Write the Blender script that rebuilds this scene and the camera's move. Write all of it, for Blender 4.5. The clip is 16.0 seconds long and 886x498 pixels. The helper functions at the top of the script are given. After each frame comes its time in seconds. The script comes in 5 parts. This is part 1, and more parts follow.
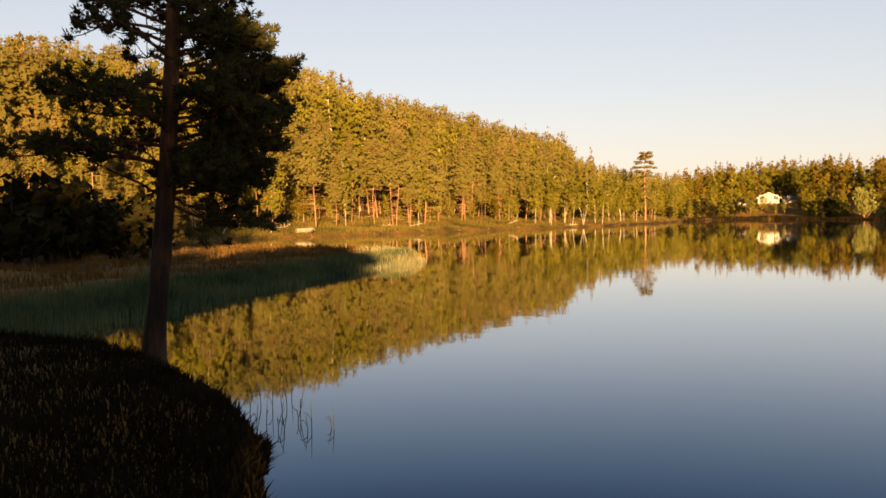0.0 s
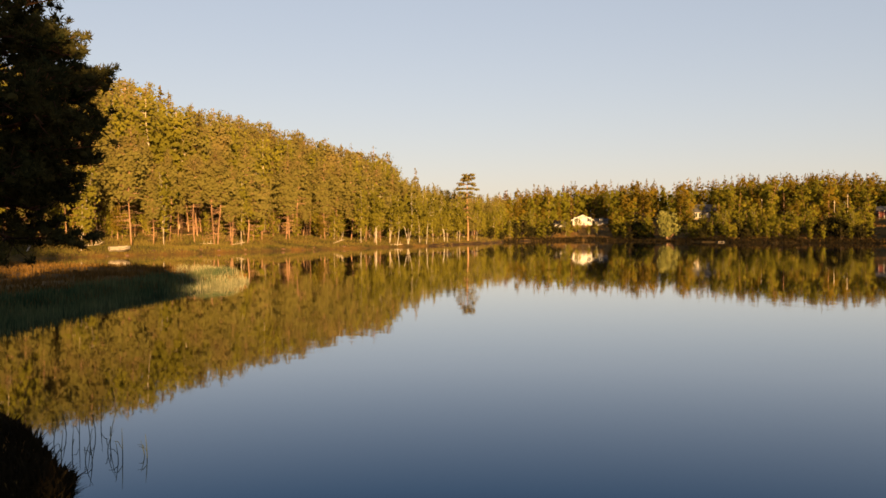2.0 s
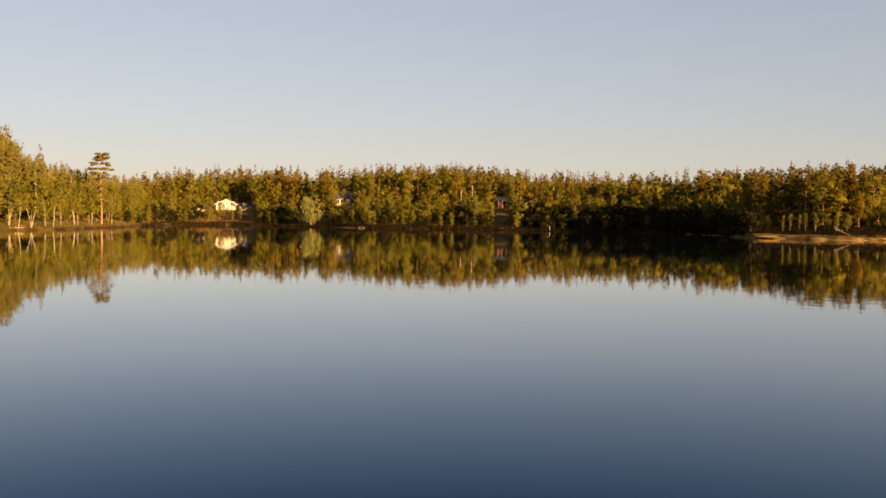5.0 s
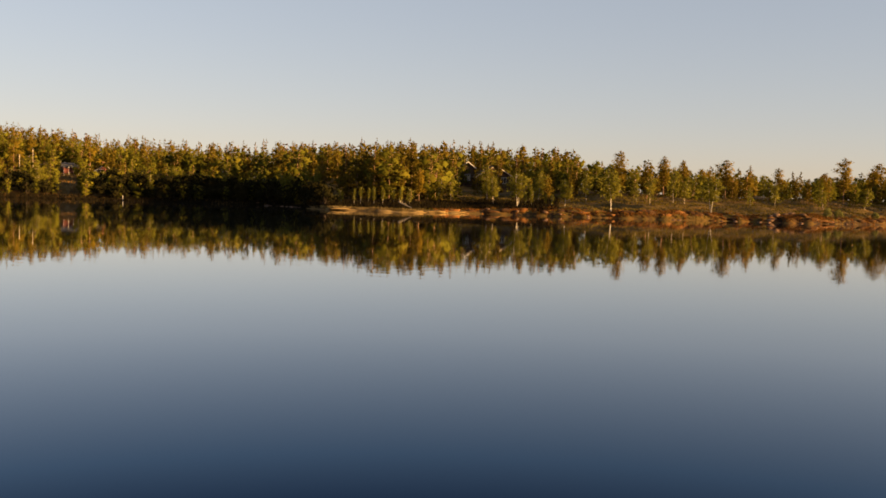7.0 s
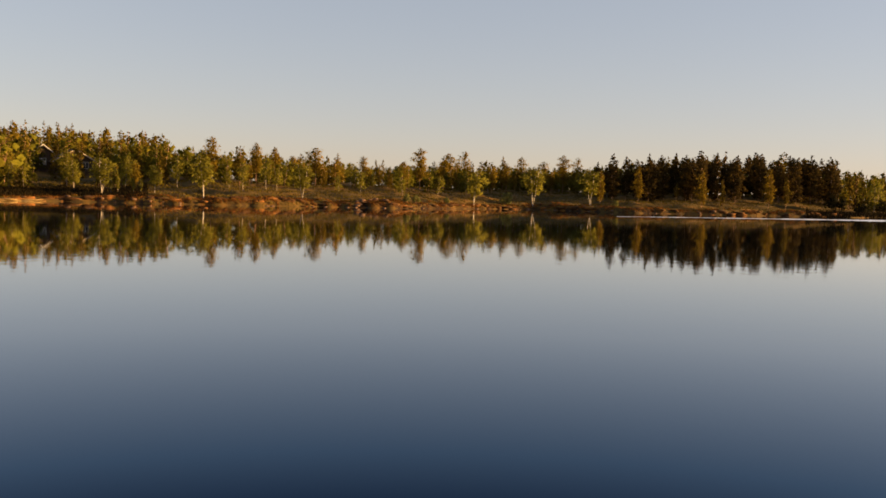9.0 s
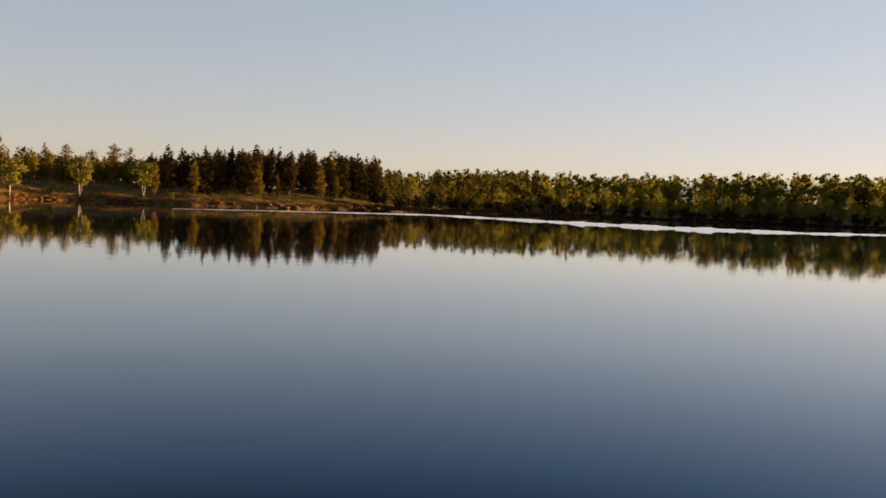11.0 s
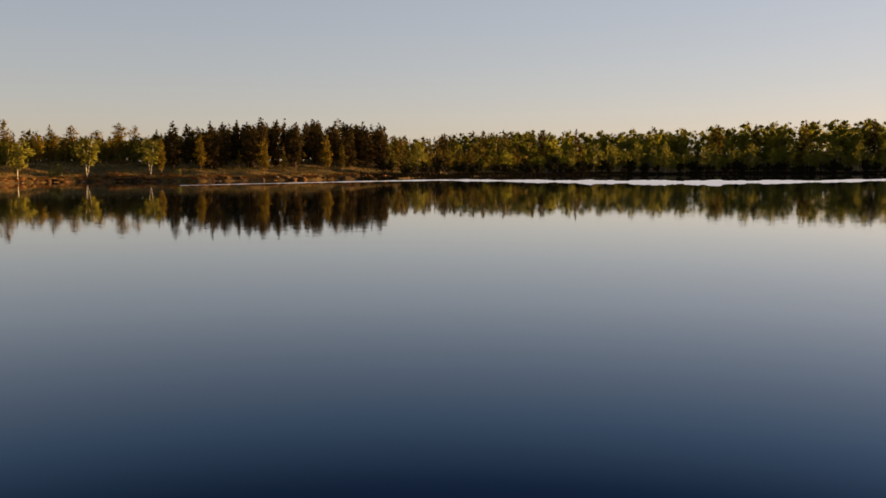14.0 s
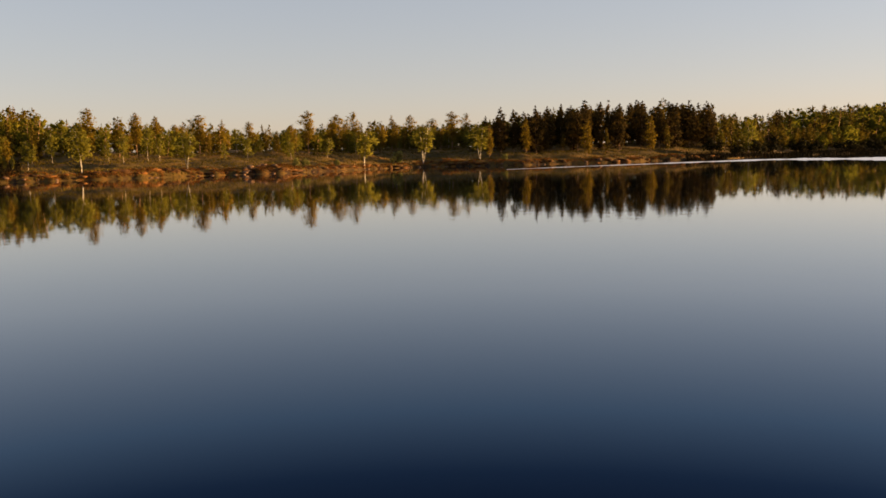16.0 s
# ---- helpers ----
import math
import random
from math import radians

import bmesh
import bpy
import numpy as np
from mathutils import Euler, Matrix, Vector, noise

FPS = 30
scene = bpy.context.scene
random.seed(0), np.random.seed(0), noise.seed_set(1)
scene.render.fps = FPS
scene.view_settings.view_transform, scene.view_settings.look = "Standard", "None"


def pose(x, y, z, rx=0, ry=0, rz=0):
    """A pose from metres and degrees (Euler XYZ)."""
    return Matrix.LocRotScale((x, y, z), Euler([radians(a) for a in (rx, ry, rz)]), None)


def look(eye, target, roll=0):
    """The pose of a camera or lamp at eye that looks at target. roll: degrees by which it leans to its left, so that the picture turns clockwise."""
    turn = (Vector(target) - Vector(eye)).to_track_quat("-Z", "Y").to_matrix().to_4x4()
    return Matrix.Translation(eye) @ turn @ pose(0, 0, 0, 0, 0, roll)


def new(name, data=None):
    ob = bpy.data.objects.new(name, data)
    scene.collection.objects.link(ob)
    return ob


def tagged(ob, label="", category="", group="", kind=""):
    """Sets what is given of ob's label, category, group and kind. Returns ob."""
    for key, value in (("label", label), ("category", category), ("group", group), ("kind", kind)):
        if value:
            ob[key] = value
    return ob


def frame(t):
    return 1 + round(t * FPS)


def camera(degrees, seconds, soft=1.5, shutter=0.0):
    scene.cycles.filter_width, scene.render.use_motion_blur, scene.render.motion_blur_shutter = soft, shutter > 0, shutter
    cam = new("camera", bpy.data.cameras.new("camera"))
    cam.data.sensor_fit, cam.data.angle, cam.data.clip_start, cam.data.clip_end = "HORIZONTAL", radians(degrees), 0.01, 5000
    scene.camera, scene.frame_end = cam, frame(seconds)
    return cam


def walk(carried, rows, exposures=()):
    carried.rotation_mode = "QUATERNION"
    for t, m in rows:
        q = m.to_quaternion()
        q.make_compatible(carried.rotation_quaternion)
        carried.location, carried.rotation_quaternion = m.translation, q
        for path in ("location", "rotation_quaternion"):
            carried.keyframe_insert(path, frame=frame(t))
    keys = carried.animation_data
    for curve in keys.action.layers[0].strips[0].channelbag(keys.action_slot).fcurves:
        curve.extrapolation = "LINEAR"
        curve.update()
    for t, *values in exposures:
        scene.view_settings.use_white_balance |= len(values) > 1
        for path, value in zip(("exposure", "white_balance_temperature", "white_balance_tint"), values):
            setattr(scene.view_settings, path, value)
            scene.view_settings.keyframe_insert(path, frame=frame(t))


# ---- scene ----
cam = camera(52.3, 16.0, soft=1.6)
PATH = [
    (0.0, pose(-0.020, 0, 2.2, 87.71, 0.64, 5.88)),
    (0.5, pose(-0.010, 0, 2.2, 88.30, 0.30, 3.60)),
    (1.0, pose(0, 0, 2.2, 88.84, -0.38, 0.00)),
    (1.5, pose(0, 0, 2.2, 88.92, -0.15, -3.12)),
    (2.0, pose(0, 0, 2.2, 88.87, 0.12, -5.16)),
    (2.5, pose(0, 0, 2.2, 88.87, -0.09, -7.58)),
    (3.0, pose(0, 0, 2.2, 88.88, -0.25, -9.43)),
    (3.2, pose(0, 0, 2.2, 88.83, -0.34, -10.73)),
    (5.3, pose(0, 0, 2.2, 87.86, -0.71, -30.97)),
    (5.5, pose(0, 0, 2.2, 87.77, -0.79, -33.39)),
    (6.0, pose(0, 0, 2.2, 87.52, -0.77, -39.40)),
    (6.5, pose(0, 0, 2.2, 86.91, -1.08, -46.43)),
    (7.0, pose(0, 0, 2.2, 86.69, -1.65, -53.70)),
    (7.5, pose(0, 0, 2.2, 86.65, -1.44, -60.20)),
    (8.0, pose(0, 0, 2.2, 86.33, -1.37, -66.56)),
    (8.5, pose(0, 0, 2.2, 86.60, -1.75, -71.82)),
    (9.0, pose(0, 0, 2.2, 86.55, -1.58, -79.08)),
    (9.5, pose(0, 0, 2.2, 86.57, -1.91, -85.71)),
    (10.0, pose(0, 0, 2.2, 87.39, -1.89, -93.65)),
    (10.2, pose(0, 0, 2.2, 87.40, -2.15, -96.67)),
    (12.3, pose(0, 0, 2.2, 86.50, -1.56, -116.89)),
    (12.5, pose(0, 0, 2.2, 86.49, -1.46, -117.59)),
    (13.0, pose(0, 0, 2.2, 86.04, -0.85, -116.08)),
    (13.5, pose(0, 0, 2.2, 85.07, -0.79, -112.91)),
    (14.0, pose(0, 0, 2.2, 84.84, 0.09, -106.22)),
    (14.5, pose(0, 0, 2.2, 83.79, 0.47, -100.14)),
    (15.0, pose(0, 0, 2.2, 83.57, 0.83, -96.31)),
    (15.5, pose(0, 0, 2.2, 83.39, 1.17, -91.78)),
    (16.0, pose(0, 0, 2.2, 83.99, 1.37, -86.01)),
]
walk(cam, PATH, exposures=[(0.0, 2.46, 6980, 12), (0.5, 2.43, 6980, 12), (1.0, 2.33, 6900, 11.5), (1.5, 2.16, 6750, 11), (2.0, 2.2, 6650, 10.5), (3.0, 2.19, 6600, 10), (5.5, 2.12, 6650, 10),
                           (6.5, 2.13, 6620, 10), (7.0, 2.21, 6620, 10), (8.0, 2.2, 6620, 10.5), (9.5, 2.18, 6560, 10.5), (12.5, 2.03, 6400, 10), (13.5, 1.96, 6380, 10), (14.0, 1.97, 6500, 10.5), (14.5, 2.02, 6520, 10.5), (16.0, 2.18, 6650, 11)])

# ---- sky and sun: a low evening sun behind the camera's right shoulder ----
SUN_AZ, SUN_EL = 170.0, 7.0
world = bpy.data.worlds.new("evening_sky")
scene.world = world
world.use_nodes = True
wn = world.node_tree.nodes
sky = wn.new("ShaderNodeTexSky")
sky.sky_type = 'NISHITA'
sky.sun_disc = False
sky.sun_elevation = radians(SUN_EL)
sky.sun_rotation = radians(SUN_AZ)
sky.air_density, sky.dust_density, sky.ozone_density = 1.0, 0.3, 3.0
# thin evening haze evens out the sky between horizon and zenith and warms it a little
haze, warm = wn.new("ShaderNodeGamma"), wn.new("ShaderNodeMix")
haze.inputs["Gamma"].default_value = 0.5
warm.data_type, warm.blend_type = 'RGBA', 'MULTIPLY'
clear = wn.new("ShaderNodeHueSaturation")
clear.inputs["Saturation"].default_value = 0.93
warm.inputs[0].default_value, warm.inputs[7].default_value = 1.0, (1.052, 0.873, 0.848, 1)
wn["Background"].inputs["Strength"].default_value = 0.089
world.node_tree.links.new(sky.outputs[0], haze.inputs[0])
world.node_tree.links.new(haze.outputs[0], clear.inputs["Color"])
world.node_tree.links.new(clear.outputs[0], warm.inputs[6])
world.node_tree.links.new(warm.outputs[2], wn["Background"].inputs[0])
sun = new("sun", bpy.data.lights.new("sun", 'SUN'))
sun.data.energy, sun.data.angle, sun.data.color = 4.6, radians(0.6), (1.0, 0.605, 0.235)
sd = Vector((math.sin(radians(SUN_AZ)) * math.cos(radians(SUN_EL)), math.cos(radians(SUN_AZ)) * math.cos(radians(SUN_EL)), math.sin(radians(SUN_EL))))
sun.matrix_world = look(sd * 500, (0, 0, 0))


# ---- materials ----
def material(name, dark, light, rough=0.8, scale=3.0, fine=25.0, bump=0.3, island=0.0, translucent=0.0, metal=0.0, third=None, stretch=(1, 1, 1), thing=0.0):
    """A procedural surface: two tones mixed by coarse and fine noise, with fine relief."""
    m = bpy.data.materials.new(name)
    m.use_nodes = True
    n, l = m.node_tree.nodes, m.node_tree.links
    p = n["Principled BSDF"]
    p.inputs["Roughness"].default_value, p.inputs["Metallic"].default_value, p.inputs["Specular IOR Level"].default_value = rough, metal, 0.15 if rough > 0.75 else 0.5
    co = n.new("ShaderNodeTexCoord")
    mp = n.new("ShaderNodeMapping")
    mp.inputs["Scale"].default_value = stretch
    l.new(co.outputs["Object"], mp.inputs[0])
    big, small = n.new("ShaderNodeTexNoise"), n.new("ShaderNodeTexNoise")
    big.inputs["Scale"].default_value, small.inputs["Scale"].default_value = scale, fine
    big.inputs["Detail"].default_value, small.inputs["Detail"].default_value = 3, 4
    l.new(mp.outputs[0], big.inputs[0]), l.new(mp.outputs[0], small.inputs[0])
    s = n.new("ShaderNodeMath")
    s.operation = 'MULTIPLY_ADD'
    s.inputs[1].default_value = 0.4
    l.new(small.outputs[0], s.inputs[0])
    k = n.new("ShaderNodeMath")
    k.operation = 'MULTIPLY_ADD'
    k.inputs[1].default_value, k.inputs[2].default_value = 1.7, -0.55
    l.new(big.outputs[0], k.inputs[0]), l.new(k.outputs[0], s.inputs[2])
    fac = s.outputs[0]
    for kind, amount in (("Random Per Island", island), ("Random", thing)):
        if amount:
            g = n.new("ShaderNodeNewGeometry" if kind == "Random Per Island" else "ShaderNodeObjectInfo")
            a = n.new("ShaderNodeMath")
            a.operation = 'MULTIPLY_ADD'
            a.inputs[1].default_value = amount
            b = n.new("ShaderNodeMath")
            b.operation = 'SUBTRACT'
            b.inputs[1].default_value = amount / 2
            l.new(g.outputs[kind], a.inputs[0]), l.new(fac, a.inputs[2]), l.new(a.outputs[0], b.inputs[0])
            fac = b.outputs[0]
    r = n.new("ShaderNodeValToRGB")
    e = r.color_ramp.elements
    e[0].position, e[0].color = 0.15, (*dark, 1)
    e[1].position, e[1].color = 0.85, (*light, 1)
    if third:
        t = e.new(0.5)
        t.color = (*third, 1)
    l.new(fac, r.inputs[0]), l.new(r.outputs[0], p.inputs["Base Color"])
    if bump:
        bm = n.new("ShaderNodeBump")
        bm.inputs["Strength"].default_value, bm.inputs["Distance"].default_value = bump, 0.02
        l.new(small.outputs[0], bm.inputs["Height"]), l.new(bm.outputs[0], p.inputs["Normal"])
    if translucent:
        p.inputs["Specular IOR Level"].default_value, p.inputs["Roughness"].default_value = 0.04, 0.95
        p.inputs["Diffuse Roughness"].default_value = 1.0
        tr, mx = n.new("ShaderNodeBsdfTranslucent"), n.new("ShaderNodeMixShader")
        mx.inputs[0].default_value = translucent
        l.new(r.outputs[0], tr.inputs[0]), l.new(p.outputs[0], mx.inputs[1]), l.new(tr.outputs[0], mx.inputs[2])
        l.new(mx.outputs[0], n["Material Output"].inputs[0])
    return m


M_HEATHPINE = material("open_pine_needles", (0.106, 0.074, 0.008), (0.245, 0.160, 0.016), scale=0.3, fine=2, bump=0, island=0.12, translucent=0.5)
M_PINE = material("pine_needles", (0.070, 0.052, 0.007), (0.142, 0.096, 0.010), scale=0.3, fine=2, bump=0, island=0.12, translucent=0.42)
M_GOLDPINE = material("light_pine_needles", (0.140, 0.102, 0.034), (0.226, 0.165, 0.058), third=(0.160, 0.140, 0.036), scale=0.16, fine=1.5, bump=0, island=0.1, translucent=0.52)
M_SPRUCE = material("dark_needles", (0.020, 0.015, 0.004), (0.082, 0.051, 0.011), scale=0.3, fine=3, bump=0, island=0.2, translucent=0.35)
M_BIRCH = material("birch_leaves", (0.130, 0.120, 0.018), (0.262, 0.228, 0.030), scale=0.2, fine=1.5, bump=0, island=0.1, translucent=0.62)
M_LEAFY = material("mixed_young_leaves", (0.084, 0.076, 0.009), (0.158, 0.127, 0.014), third=(0.110, 0.104, 0.011), scale=0.16, fine=1.5, bump=0, island=0.1, translucent=0.44)
M_ASPEN = material("aspen_leaves", (0.120, 0.118, 0.012), (0.255, 0.235, 0.024), scale=0.16, fine=1.5, bump=0, island=0.1, translucent=0.7)
M_WILLOW = material("willow_leaves", (0.10, 0.11, 0.03), (0.22, 0.20, 0.06), scale=0.5, fine=4, bump=0, island=0.2, translucent=0.4)
# willow scrub leaves taken near black, so their colour holds the shade
M_SHRUB = material("shade_dark_shrub_leaves", (0.006, 0.007, 0.002), (0.026, 0.021, 0.006), scale=0.6, fine=4, bump=0, island=0.2, translucent=0.12)
M_BARK = material("pine_bark", (0.14, 0.078, 0.042), (0.36, 0.22, 0.13), scale=2, fine=14, bump=0.6, stretch=(1, 1, 0.25), third=(0.24, 0.135, 0.075))
M_WHITEBARK = material("white_birch_bark", (0.14, 0.12, 0.10), (0.52, 0.46, 0.39), scale=1.2, fine=9, bump=0.2, third=(0.42, 0.37, 0.31))
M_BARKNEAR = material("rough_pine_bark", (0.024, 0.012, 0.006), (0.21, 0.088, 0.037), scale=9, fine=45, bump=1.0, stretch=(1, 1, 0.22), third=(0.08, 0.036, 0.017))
# lower trunk: greyer old bark, with the shade on it multiplied in too
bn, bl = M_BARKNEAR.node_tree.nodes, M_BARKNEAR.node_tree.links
low_bark_shade, rise, stem = bn.new("ShaderNodeMix"), bn.new("ShaderNodeMapRange"), bn.new("ShaderNodeSeparateXYZ")
low_bark_shade.data_type, low_bark_shade.blend_type = 'RGBA', 'MULTIPLY'
low_bark_shade.inputs[7].default_value = (0.22, 0.27, 0.33, 1)
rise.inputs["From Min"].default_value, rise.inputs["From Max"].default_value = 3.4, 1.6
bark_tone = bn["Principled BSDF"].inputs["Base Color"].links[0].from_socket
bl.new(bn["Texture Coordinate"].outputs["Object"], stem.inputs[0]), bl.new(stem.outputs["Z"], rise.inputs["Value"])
bl.new(rise.outputs[0], low_bark_shade.inputs[0]), bl.new(bark_tone, low_bark_shade.inputs[6]), bl.new(low_bark_shade.outputs[2], bn["Principled BSDF"].inputs["Base Color"])
M_DARKBARK = material("dark_twigs", (0.010, 0.007, 0.005), (0.045, 0.030, 0.020), scale=2, fine=14, bump=0.4)
M_BIRCHBARK = material("birch_bark", (0.10, 0.08, 0.058), (0.38, 0.31, 0.235), scale=1.2, fine=9, bump=0.2, third=(0.29, 0.235, 0.175))
M_DEAD = material("grey_dead_wood", (0.20, 0.16, 0.12), (0.46, 0.38, 0.29), scale=3, fine=20, bump=0.4)
M_NEARNEEDLE = material("near_needles", (0.015, 0.019, 0.007), (0.060, 0.053, 0.017), scale=1.5, fine=12, bump=0, island=0.5, translucent=0.12)
M_GRASS = material("sedge_blades", (0.050, 0.048, 0.012), (0.150, 0.112, 0.028), scale=0.35, fine=6, bump=0, island=0.5, translucent=0.3)
M_SPIT = material("brown_sedge", (0.050, 0.030, 0.008), (0.175, 0.094, 0.026), scale=0.3, fine=6, bump=0, island=0.4, translucent=0.2)
M_STRAW = material("straw_sedge", (0.115, 0.080, 0.028), (0.27, 0.190, 0.078), scale=0.6, fine=8, bump=0, island=0.5, translucent=0.3)
M_TIP = material("feathery_sedge", (0.12, 0.12, 0.06), (0.33, 0.31, 0.18), scale=0.8, fine=8, bump=0, island=0.5, translucent=0.35)
M_REED = material("reed_blades", (0.024, 0.050, 0.024), (0.115, 0.130, 0.055), scale=0.5, fine=8, bump=0, island=0.5, translucent=0.3)
M_STEM = material("reed_stems", (0.02, 0.03, 0.015), (0.07, 0.08, 0.04), scale=3, fine=20, bump=0)
# sprigs and sedge with the shade on them put into a near-black colour
M_SHADESPRIG = material("shade_dark_sprigs", (0.008, 0.006, 0.003), (0.018, 0.0135, 0.006), scale=1.2, fine=9, bump=0, island=0.25, translucent=0.1)
M_HEATH = material("heather_sprigs", (0.045, 0.038, 0.006), (0.155, 0.105, 0.016), scale=0.5, fine=5, bump=0, island=0.5, translucent=0.15)
M_ROCK = material("shore_rock", (0.040, 0.022, 0.012), (0.14, 0.080, 0.047), scale=1.3, fine=12, bump=0.7, third=(0.085, 0.048, 0.028), thing=0.3)


def ground_material():
    """Peaty heath: brown heather, moss and dry grass in patches, bare dark peat where the bank is cut."""
    m = material("heath_ground", (0.034, 0.022, 0.005), (0.140, 0.066, 0.012), scale=0.35, fine=4.0, bump=0.9, rough=0.95, third=(0.090, 0.054, 0.010))
    n, l = m.node_tree.nodes, m.node_tree.links
    g, sep, cut, mix = n.new("ShaderNodeNewGeometry"), n.new("ShaderNodeSeparateXYZ"), n.new("ShaderNodeMapRange"), n.new("ShaderNodeMix")
    mix.data_type = 'RGBA'
    mix.inputs[7].default_value = (0.022, 0.012, 0.006, 1)
    cut.inputs["From Min"].default_value, cut.inputs["From Max"].default_value = 0.78, 0.5
    tone = n["Principled BSDF"].inputs["Base Color"].links[0].from_socket
    l.new(g.outputs["True Normal"], sep.inputs[0]), l.new(sep.outputs["Z"], cut.inputs["Value"]), l.new(cut.outputs[0], mix.inputs[0])
    l.new(tone, mix.inputs[6]), l.new(mix.outputs[2], n["Principled BSDF"].inputs["Base Color"])
    return m


M_GROUND = ground_material()


def water_material(name, rough, strength, depth, scale, body, steep):
    """Water: a mirror at grazing angles that darkens and turns blue where one looks down into it."""
    m = bpy.data.materials.new(name)
    m.use_nodes = True
    n, l = m.node_tree.nodes, m.node_tree.links
    n.remove(n["Principled BSDF"])
    gl, df, add, fr, rp = n.new("ShaderNodeBsdfGlossy"), n.new("ShaderNodeBsdfDiffuse"), n.new("ShaderNodeAddShader"), n.new("ShaderNodeFresnel"), n.new("ShaderNodeValToRGB")
    gl.inputs["Roughness"].default_value, fr.inputs["IOR"].default_value = rough, 1.333
    df.inputs["Color"].default_value = (*body, 1)
    e = rp.color_ramp.elements
    e[0].position, e[0].color = 0.02, (0.006 * steep[0], 0.014 * steep[1], 0.024 * steep[2], 1)
    e[1].position, e[1].color = 1.0, (1, 1, 1, 1)
    for pos, c in ((0.1, (0.006, 0.013, 0.034)), (0.135, (0.020, 0.041, 0.080)), (0.19, (0.098, 0.150, 0.212)), (0.4, (0.470, 0.490, 0.517)), (0.7, (0.83, 0.835, 0.84))):
        e.new(pos).color = (*[a * b for a, b in zip(c, steep)], 1)
    co, ns, bp = n.new("ShaderNodeTexCoord"), n.new("ShaderNodeTexNoise"), n.new("ShaderNodeBump")
    ns.inputs["Scale"].default_value, ns.inputs["Detail"].default_value = scale, 2
    bp.inputs["Strength"].default_value, bp.inputs["Distance"].default_value = strength, depth
    l.new(co.outputs["Object"], ns.inputs[0]), l.new(ns.outputs[0], bp.inputs["Height"])
    # faint breaths of wind come and go over the surface
    wind, gain = n.new("ShaderNodeTexNoise"), n.new("ShaderNodeMapRange")
    wind.inputs["Scale"].default_value, wind.inputs["Detail"].default_value = 0.045, 3
    gain.inputs["From Min"].default_value, gain.inputs["From Max"].default_value = 0.42, 0.62
    gain.inputs["To Min"].default_value, gain.inputs["To Max"].default_value = strength * 0.4, min(strength * 2.2, 1.0)
    l.new(co.outputs["Object"], wind.inputs[0]), l.new(wind.outputs[0], gain.inputs["Value"]), l.new(gain.outputs[0], bp.inputs["Strength"])
    l.new(bp.outputs[0], gl.inputs["Normal"]), l.new(fr.outputs[0], rp.inputs[0]), l.new(rp.outputs[0], gl.inputs["Color"])
    l.new(gl.outputs[0], add.inputs[0]), l.new(df.outputs[0], add.inputs[1]), l.new(add.outputs[0], n["Material Output"].inputs[0])
    return m


M_WATER = water_material("still_lake_water", 0.027, 0.14, 0.01, 1.3, (0.0005, 0.0008, 0.001), (1, 1, 1))
M_RIPPLE = water_material("wind_ruffled_water", 0.35, 1.0, 0.04, 2.2, (0.006, 0.010, 0.016), (0.56, 0.64, 0.74))


# ---- mesh helpers ----
def mesh_from(name, verts, tris, mats, index=None, smooth=False, normals=None):
    me = bpy.data.meshes.new(name)
    verts, tris = np.asarray(verts, np.float32), np.asarray(tris, np.int32)
    me.vertices.add(len(verts)), me.loops.add(tris.size), me.polygons.add(len(tris))
    me.vertices.foreach_set("co", verts.ravel())
    me.loops.foreach_set("vertex_index", tris.ravel())
    me.polygons.foreach_set("loop_start", np.arange(0, tris.size, tris.shape[1], dtype=np.int32))
    if index is not None:
        me.polygons.foreach_set("material_index", np.asarray(index, np.int32))
    me.polygons.foreach_set("use_smooth", np.full(len(tris), smooth))
    for m in mats:
        me.materials.append(m)
    me.update(calc_edges=True)
    if normals is not None:
        a = me.attributes.new("custom_normal", 'FLOAT_VECTOR', 'POINT')
        a.data.foreach_set("vector", np.asarray(normals, np.float32).ravel())
        me.polygons.foreach_set("use_smooth", np.full(len(tris), True))
        me.update()
    return me


def merge(chunks):
    """Joins (verts, tris, material index) chunks."""
    v, t, k, base = [], [], [], 0
    for a, b, c in chunks:
        v.append(a), t.append(b + base), k.append(np.full(len(b), c) if np.isscalar(c) else c)
        base += len(a)
    return np.concatenate(v), np.concatenate(t), np.concatenate(k)


def tube(points, radii, sides=6):
    """A tapered tube of triangles along a line of points."""
    pts, n = np.asarray(points, float), len(points)
    d = np.gradient(pts, axis=0)
    d /= np.linalg.norm(d, axis=1)[:, None] + 1e-9
    ref = np.where(np.abs(d[:, 2:3]) > 0.9, np.array([[1.0, 0, 0]]), np.array([[0, 0, 1.0]]))
    u = np.cross(d, ref)
    u /= np.linalg.norm(u, axis=1)[:, None]
    w = np.cross(d, u)
    a = np.arange(sides) * 2 * np.pi / sides
    v = pts[:, None] + (np.cos(a)[None, :, None] * u[:, None] + np.sin(a)[None, :, None] * w[:, None]) * np.asarray(radii)[:, None, None]
    i = np.arange(n - 1)[:, None] * sides
    j, k = np.arange(sides)[None], (np.arange(sides)[None] + 1) % sides
    q = np.stack([np.stack([i + j, i + k, i + sides + k], -1), np.stack([i + j, i + sides + k, i + sides + j], -1)], 2)
    cap = np.array([[(n - 1) * sides, (n - 1) * sides + m, (n - 1) * sides + m + 1] for m in range(1, sides - 1)])
    return v.reshape(-1, 3), np.concatenate([q.reshape(-1, 3), cap])


